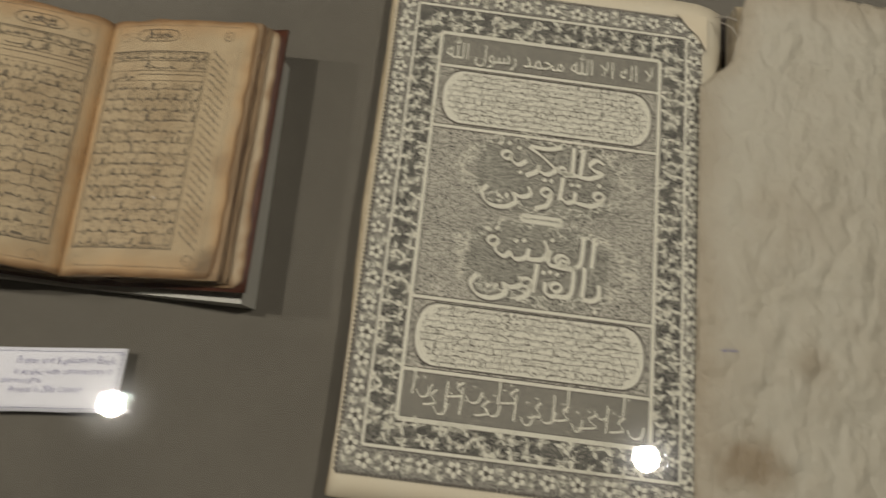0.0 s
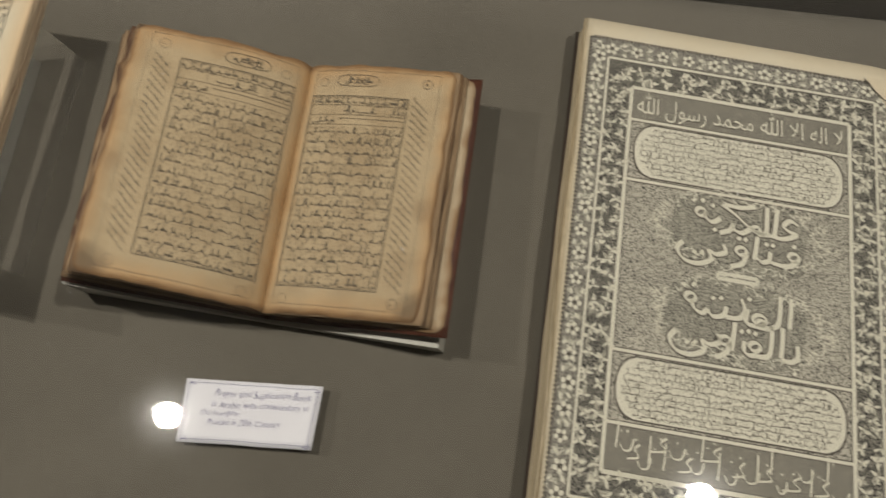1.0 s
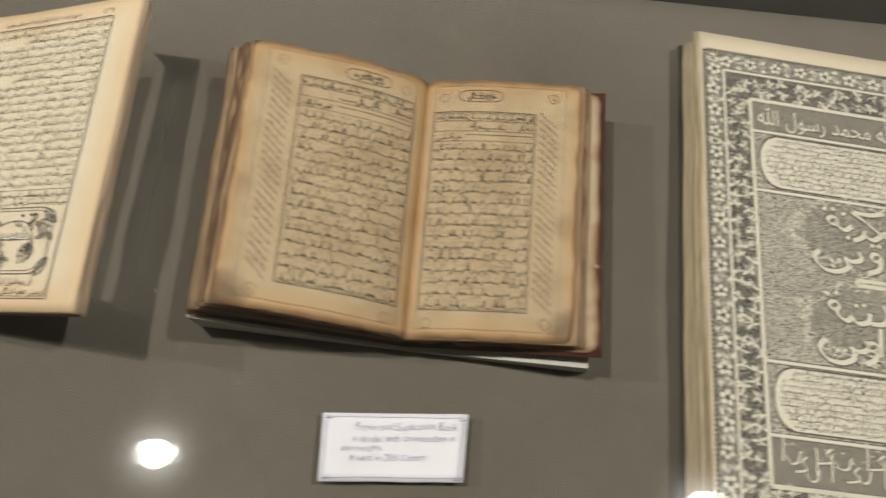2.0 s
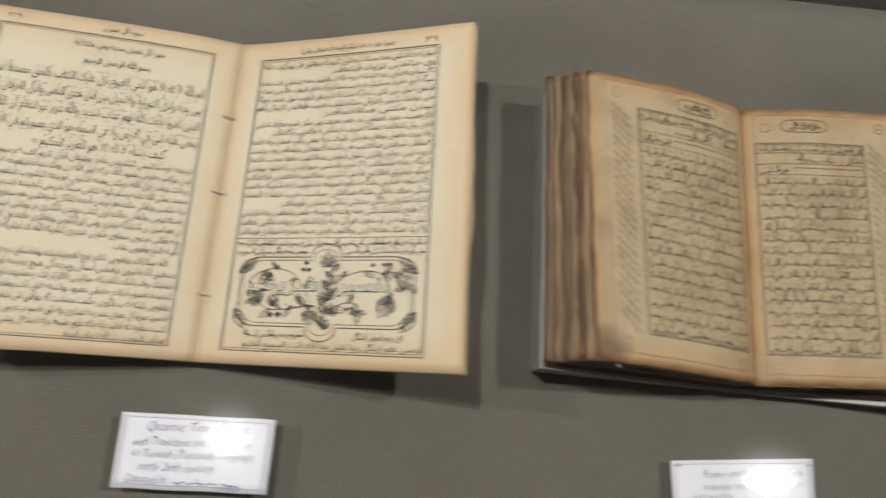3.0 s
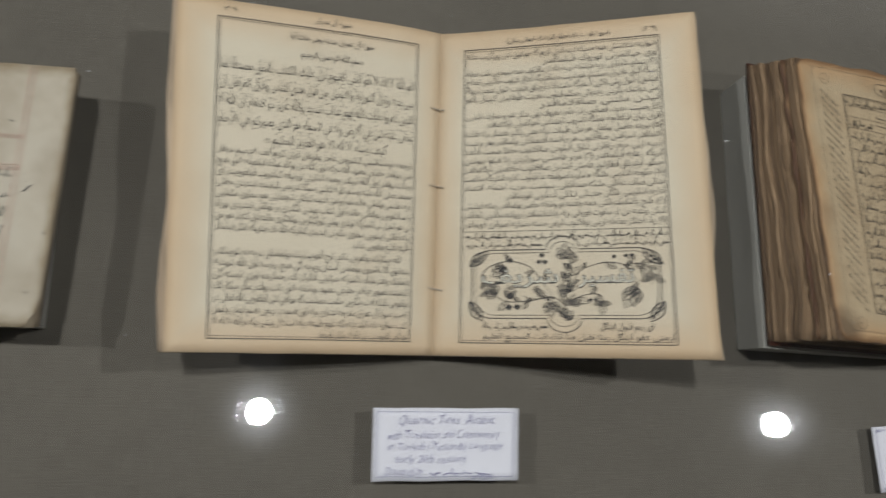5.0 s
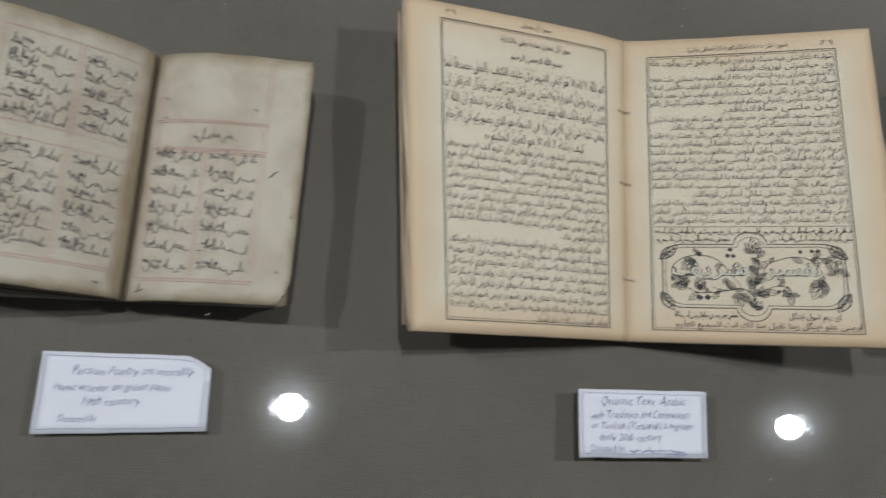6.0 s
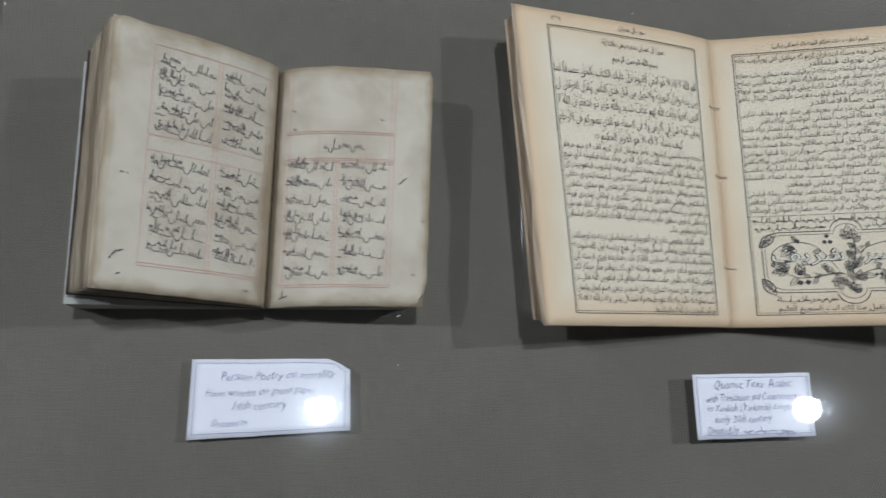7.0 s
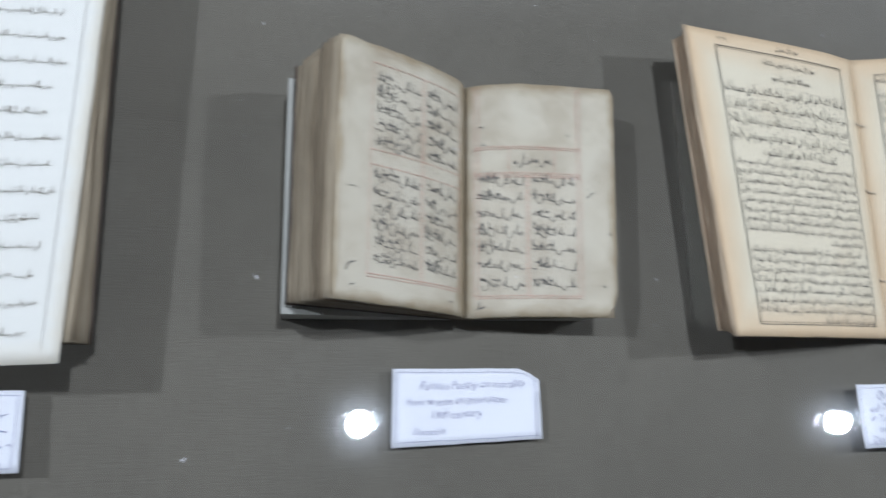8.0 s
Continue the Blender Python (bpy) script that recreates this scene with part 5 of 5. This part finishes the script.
    # the large title in two stacked groups, each letter ringed in black
    clouds, shade = Ink(2), Ink(8)
    for low, strokes, rings, dots in TITLE_GROUPS:
        ox, oy = 0.245 * W, low * H
        for k in range(40):
            t0, t1 = 6.2832 * k / 40, 6.2832 * (k + 1) / 40
            shade.poly([(ox + 0.047, oy + 0.029)] + [(ox + 0.047 + (0.052 + 0.0018 * math.sin(8 * t)) * math.copysign(abs(math.cos(t)) ** 0.6, math.cos(t)), oy + 0.029 + (0.033 + 0.0018 * math.sin(8 * t)) * math.copysign(abs(math.sin(t)) ** 0.6, math.sin(t))) for t in (t0, t1)])
        for ink, grow in ((dark, 0.0022), (clouds, 0.0)):
            for pts in strokes:
                nib_stroke(ink, [(ox + x / 1000, oy + y / 1000) for x, y in pts], 0.0043, grow)
            for x, y, r in rings:
                nib_stroke(ink, [(ox + (x + r * math.cos(0.7854 * m)) / 1000, oy + (y + 0.8 * r * math.sin(0.7854 * m)) / 1000) for m in range(9)], 0.0036, grow)
            for x, y in dots:
                ink.dot(ox + x / 1000, oy + y / 1000, 0.0023 + grow * 0.5, 4, 0.15)
    shade.lay("letter_ground", inner, ENGRAVED_DEEP, pg, 0.00075)
    clouds.ruling(0.43 * W, 0.506 * H, 0.60 * W, 0.520 * H, 0.0030)
    for k in range(46):
        t = 6.2832 * k / 46
        for cy in (0.635, 0.405):
            spray(pale, 0.53 * W + 0.36 * W * math.cos(t) * rng.uniform(0.92, 1.08), cy * H + 0.098 * H * math.sin(t) * rng.uniform(0.95, 1.05), rng.uniform(0.004, 0.0062), rng.uniform(0, 6.28))
    # inscriptions of the upper and lower band
    dark.text("لا اله الا الله محمد رسول الله", 0.03 * W, 0.97 * W, 0.928 * H, 0.021, True, 2, offset=0.04)
    written_line("band_inscription", "لا اله الا الله محمد رسول الله", 0.03 * W, 0.97 * W, 0.928 * H, 0.021, inner, INK_PALE, pg, 0.0013, fine=2, offset=0.004)
    x, turn = 0.05 * W, 0
    while x < 0.94 * W:
        wide, base = rng.uniform(0.006, 0.012), rng.choice((0.024, 0.034, 0.058)) * H
        kind = (0.1, 0.6, 0.9, 0.6, 0.1, 0.9)[turn % 6]
        turn += 1
        if kind < 0.45:
            shape = [(x + 0.001, base + 0.019), (x + 0.0008, base + 0.009), (x, base)]
        elif kind < 0.8:
            shape = [(x + wide, base + 0.007), (x + wide * 0.8, base), (x + wide * 0.3, base - 0.001), (x, base + 0.004)]
        else:
            shape = [(x + wide, base + 0.012), (x + wide * 0.5, base + 0.008), (x + wide * 0.9, base + 0.003), (x - 0.002, base + 0.001)]
        nib_stroke(dark, shape, 0.0019, 0.0014)
        nib_stroke(clouds, shape, 0.0019)
        if rng.random() < 0.6:
            clouds.dot(x + wide * 0.5, base + rng.uniform(0.010, 0.015), 0.0010, 4, 0.2)
        x += wide * (0.42 if kind < 0.45 else 0.8)
    torn, cut = Ink(1), Ink(1)
    torn.poly([(1.075 * W, 1.155 * H), (1.21 * W, 1.045 * H), (1.21 * W, 1.155 * H)])
    cut.stroke([(1.070 * W, 1.150 * H), (1.10 * W, 1.125 * H), (1.17 * W, 1.088 * H), (1.205 * W, 1.045 * H)], 0.0011)
    torn.lay("torn_corner", inner, PAPER_PRINT, pg, 0.0015, kind="")
    cut.lay("tear_edge", inner, INK_SOFT, pg, 0.0017, kind="")
    half.lay("border_flowers", inner, INK_MID, pg, 0.0008)
    pale.lay("engraved_ornament", inner, INK_PALE, pg, 0.0010)
    dark.lay("engraved_lines", inner, INK_SOFT, pg, 0.0009)
    small.lay("small_text", inner, INK_SOFT, pg, 0.0011)
    clouds.lay("band_letters", inner, INK_PALE, pg, 0.0013)
    # the waxy guard leaf on the other side, crumpled and torn at its upper corner
    a, b, c, d = (Vector(p) for p in ((0.9045, -0.055, 0.0470), (0.9165, 0.362, 0.0410), (1.175, -0.075, 0.052), (1.200, 0.348, 0.048)))

    def guard(u, v):
        if v > 0.80:
            u = lerp(min(0.085, (v - 0.80) * 1.6) + 0.035 * max(0.0, v - 0.86) / 0.14 + 0.006 * noise.noise((v * 40, 1.0, 0.0)), 1.0, u)
        p = lerp(lerp(a, b, v), lerp(c, d, v), u)
        p.z += 0.009 * math.sin(math.pi * min(u * 1.6, 1.0)) * (0.5 + 0.5 * v)
        x, y = u * 5, v * 8
        p.z += 1.7 * min(1.0, u * 6) * (0.0010 * abs(noise.noise((x * 4.5 - y * 2.5, y * 1.2 + x, 11.0))) + 0.0014 * noise.noise((x, y, 2.0)) + 0.0012 * abs(noise.noise((x * 2.2, y * 1.8, 5.0))) - 0.0012 * abs(noise.noise((x * 5, y * 4, 9.0))) + 0.0013 * abs(noise.noise((x * 6 + y * 3, y * 3, 7.0))) + 0.0010 * abs(noise.noise((x * 11, y * 9, 3.0))) + 0.0003 * abs(noise.noise((x * 24, y * 19, 6.0))))
        return p

    def guard_low(u, v):
        p = guard(u, v)
        p.z -= 0.0004
        return p

    geo = Geo()
    geo.slab(guard, guard_low, 70, 110)
    sheet = part("guard_leaf", geo, PAPER_WAXY, ob, "creased waxy translucent guard leaf, torn corner", True)
    mark = Ink(4)
    mark.bars(0.0, 0.012, 0.0, 0.004, 0.0007, word=(0.004, 0.007), gap=0.0006)

    def on_guard(x, y, lift):
        p = guard(0.06 + x / 0.28, 0.305 + y / 0.43)
        p.z += lift + 0.0003
        return p

    mark.lay("stamp_mark", on_guard, INK_BLUE, sheet)
    block = leaf_surface((0.905, -0.052, 0.030), (0.919, 0.366, 0.026), (1.176, -0.070, 0.040), (1.196, 0.346, 0.036))
    floor = leaf_surface((0.905, -0.052, 0.0035), (0.919, 0.366, 0.0035), (1.178, -0.070, 0.0035), (1.198, 0.346, 0.0035))
    leaf_block(lambda u, v: block(lerp(0.12, 1, u), v), lambda u, v: floor(lerp(0.12, 1, u), v), 1, 8, LEAVES_CREAM, ob, 66, 0.0008, wave=0.0006)
    cover_part(floor, 1, 0.006, 0.0025, LEATHER_DARK, ob, 2)
    for k, pts in enumerate((((0.934, 0.341, 0.036), (0.942, 0.334, 0.040), (0.946, 0.322, 0.043)), ((0.930, 0.345, 0.036), (0.937, 0.343, 0.041), (0.945, 0.338, 0.044)))):
        th = Geo()
        th.tube(pts, 0.0006)
        part("binding_thread", th, METAL, ob, "loose end of binding thread")
    return ob


def white_book():
    """The book at the end of the row: a white page of spaced handwriting over a soiled block of leaves."""
    ob = thing("white_page_book", "open book with a stark white page of handwriting", "book", (-0.66, 0.2, 0))
    top = leaf_surface((-0.745, 0.060, 0.050), (-0.742, 0.345, 0.050), (-0.5590, 0.066, 0.060), (-0.5515, 0.345, 0.060), 0.002)
    under = leaf_surface((-0.745, 0.080, 0.006), (-0.742, 0.335, 0.006), (-0.5535, 0.080, 0.026), (-0.5555, 0.330, 0.026), 0.0)
    mid = leaf_surface((-0.745, 0.080, 0.046), (-0.742, 0.335, 0.046), (-0.5555, 0.079, 0.050), (-0.5560, 0.330, 0.050), 0.0)
    cover_part(under, 1, 0.004, 0.002, LEATHER_DARK, ob, 9)
    leaf_block(mid, under, 1, 22, LEAVES_GREY, ob, 99, 0.0010, wave=0.0006)
    pg = page_part("page", top, 1, PAPER_WHITE, ob, 44, 0.0003, "smooth white page with spaced black lines")
    W, H = 0.188, 0.282
    sheet, ink, rule = page_sheet(top, W, H, 1), Ink(15), Ink(16)
    for k in range(16):
        y = lerp(0.94, 0.06, k / 15) * H
        x = W - 0.014
        ink.scrawl(x - 0.160, x - ink.rng.uniform(0.0, 0.010), y, 0.0058, 0.00036)
    rule.line(W - 0.010, 0.03 * H, W - 0.010, 0.97 * H, 0.0003)
    ink.lay("handwriting", sheet, INK_GREY, pg)
    rule.lay("margin_rule", sheet, INK_GREY, pg)
    return ob


# ---- label cards ----
def label_card(label, corners, seed, lines, bar_lines=(), ruled=True, snip=0.0, rise=0.0140):
    """A cut paper card with blue handwriting, held a finger's width above the cloth by a foam block."""
    a, b, c, d = (Vector((x, y, rise)) for x, y in corners)
    W, H = (b - a).length, (c - a).length
    ob = thing("label_card", label, "label card", ((a.x + d.x) / 2, (a.y + d.y) / 2, 0), TILT, "label cards")
    geo, rng = Geo(), random.Random(seed)

    def top(u, v):
        if snip and u > 0.88 and v > 0.80:
            v -= snip * max(0.0, (u - 0.88) / 0.12)
        p = lerp(lerp(a, b, u), lerp(c, d, u), v)
        p.z += 0.0012 * (2 * u - 1) ** 2 + 0.0005 * noise.noise((u * 3 + seed, v * 2, 0)) + 0.0008 * (1 - v) ** 2
        p.y += 0.0005 * noise.noise((u * 4, seed, round(v)))
        return p

    def low(u, v):
        p = top(u, v)
        p.z -= 0.0004
        return p

    geo.slab(top, low, 14, 8)
    card = part("card", geo, CARD, ob, "white paper card", True)
    foam = Geo()
    foam.box(lerp(a.x, b.x, 0.16), lerp(a.x, b.x, 0.84), lerp(a.y, c.y, 0.18), lerp(a.y, c.y, 0.78), 0.0, rise - 0.0013)
    part("foam_block", foam, FOAM, ob)
    ink = Ink(seed)

    def sheet(x, y, lift):
        p = top(x / W, y / H)
        p.z += lift
        return p

    if ruled:
        ink.line(0.003, H - 0.0025, W - 0.003, H - 0.003, 0.0003, 12, 0.0002)
        ink.line(0.003, 0.003, W - 0.004, 0.0026, 0.0003, 12, 0.0002)
        ink.line(0.0028, 0.003, 0.0028, H - 0.003, 0.0003, 8, 0.0002)
        ink.line(W - 0.004, 0.003, W - 0.0034, H - 0.003, 0.0003, 8, 0.0003)
    for text, x0, x1, y, size in lines:
        written_line("text_line", text, x0 * W, x1 * W, y * H, size * 1.1, sheet, INK_BLUE, card, arabic=False, shear=0.30, slope=0.012, offset=-0.014, hand=seed + 2.3 * y)
    for x0, x1, y, h in bar_lines:
        ink.bars(x0 * W, x1 * W, y * H, h, 0.0006, word=(0.006, 0.012), gap=0.0016, ticks=0.7)
    ink.lay("handwriting", sheet, INK_BLUE, card)
    return ob


# ---- assembly ----
room()
for x, y, power in SPOTS:
    downlight(x, y)
display_case()
fabric_board()
bent_support("book_stand", "milky white wedge stand under the small browned book", (0.2800, 0.0), (0.2790, 0.0355), (0.436, 0.0045), (0.5735, 0.0250), (0.5775, 0.0), 0.0858, 0.296, SUPPORT, skew=-0.042)
prayer_book()
stand = bent_support("book_stand", "milky white wedge stand under the handwritten book", (-0.4405, 0.0), (-0.4400, 0.031), (-0.316, 0.004), (-0.216, 0.0255), (-0.221, 0.0), 0.098, 0.262, SUPPORT)
poetry_book()
stand = bent_support("book_stand", "bent clear acrylic stand under the large open book", (-0.125, 0.0), (-0.129, 0.0385), (0.042, 0.0035), (0.212, 0.058), (0.222, 0.0), 0.100, 0.300, ACRYLIC)
commentary_book()
title_book()
white_book()
label_card("white handwritten card below the large cream book", ((-0.0003, -0.0004), (0.1003, -0.0004), (-0.0003, 0.0479), (0.1013, 0.0479)), 1, (
    ("Quarnic Text  Arabic", 0.17, 0.84, 0.77, 0.0085),
    ("with Translation and Commentary", 0.10, 0.87, 0.57, 0.0075),
    ("in Turkish (Yarkandi) Language", 0.10, 0.89, 0.41, 0.0072),
    ("early 20th century", 0.16, 0.64, 0.24, 0.0075),
    ("Donated by.", 0.09, 0.35, 0.08, 0.0075),
    ("of Leh", 0.68, 0.82, 0.02, 0.0050),
), ((0.39, 0.80, 0.10, 0.0055),))
label_card("white handwritten card below the small browned book", ((0.3831, -0.013), (0.4868, -0.0069), (0.3811, 0.0347), (0.4883, 0.0413)), 2, (
    ("Prayer and Suplication Book", 0.22, 0.93, 0.74, 0.0075),
    ("in Arabic with commentary in", 0.21, 0.92, 0.57, 0.0070),
    ("the margins", 0.14, 0.42, 0.44, 0.0066),
    ("Printed in 20th Century", 0.20, 0.74, 0.29, 0.0070),
), ((0.03, 0.07, 0.93, 0.003), (0.94, 0.985, 0.90, 0.004), (0.03, 0.08, 0.05, 0.004), (0.93, 0.98, 0.04, 0.004)), rise=0.008)
label_card("white handwritten card with a torn corner below the handwritten book", ((-0.3655, 0.0108), (-0.2584, 0.0139), (-0.3644, 0.0634), (-0.2589, 0.0628)), 3, (
    ("Persian Poetry on morality", 0.18, 0.90, 0.72, 0.0082),
    ("Hand written on green paper", 0.09, 0.78, 0.52, 0.0075),
    ("19th century", 0.26, 0.60, 0.34, 0.0080),
    ("Donated by", 0.14, 0.36, 0.14, 0.0066),
), (), True, 0.16, 0.007)
label_card("white handwritten card below the white page", ((-0.690, 0.004), (-0.5885, 0.004), (-0.690, 0.052), (-0.5900, 0.052)), 4, (), ((0.1, 0.92, 0.70, 0.006), (0.1, 0.92, 0.50, 0.006), (0.1, 0.95, 0.32, 0.006), (0.2, 0.9, 0.12, 0.005)))
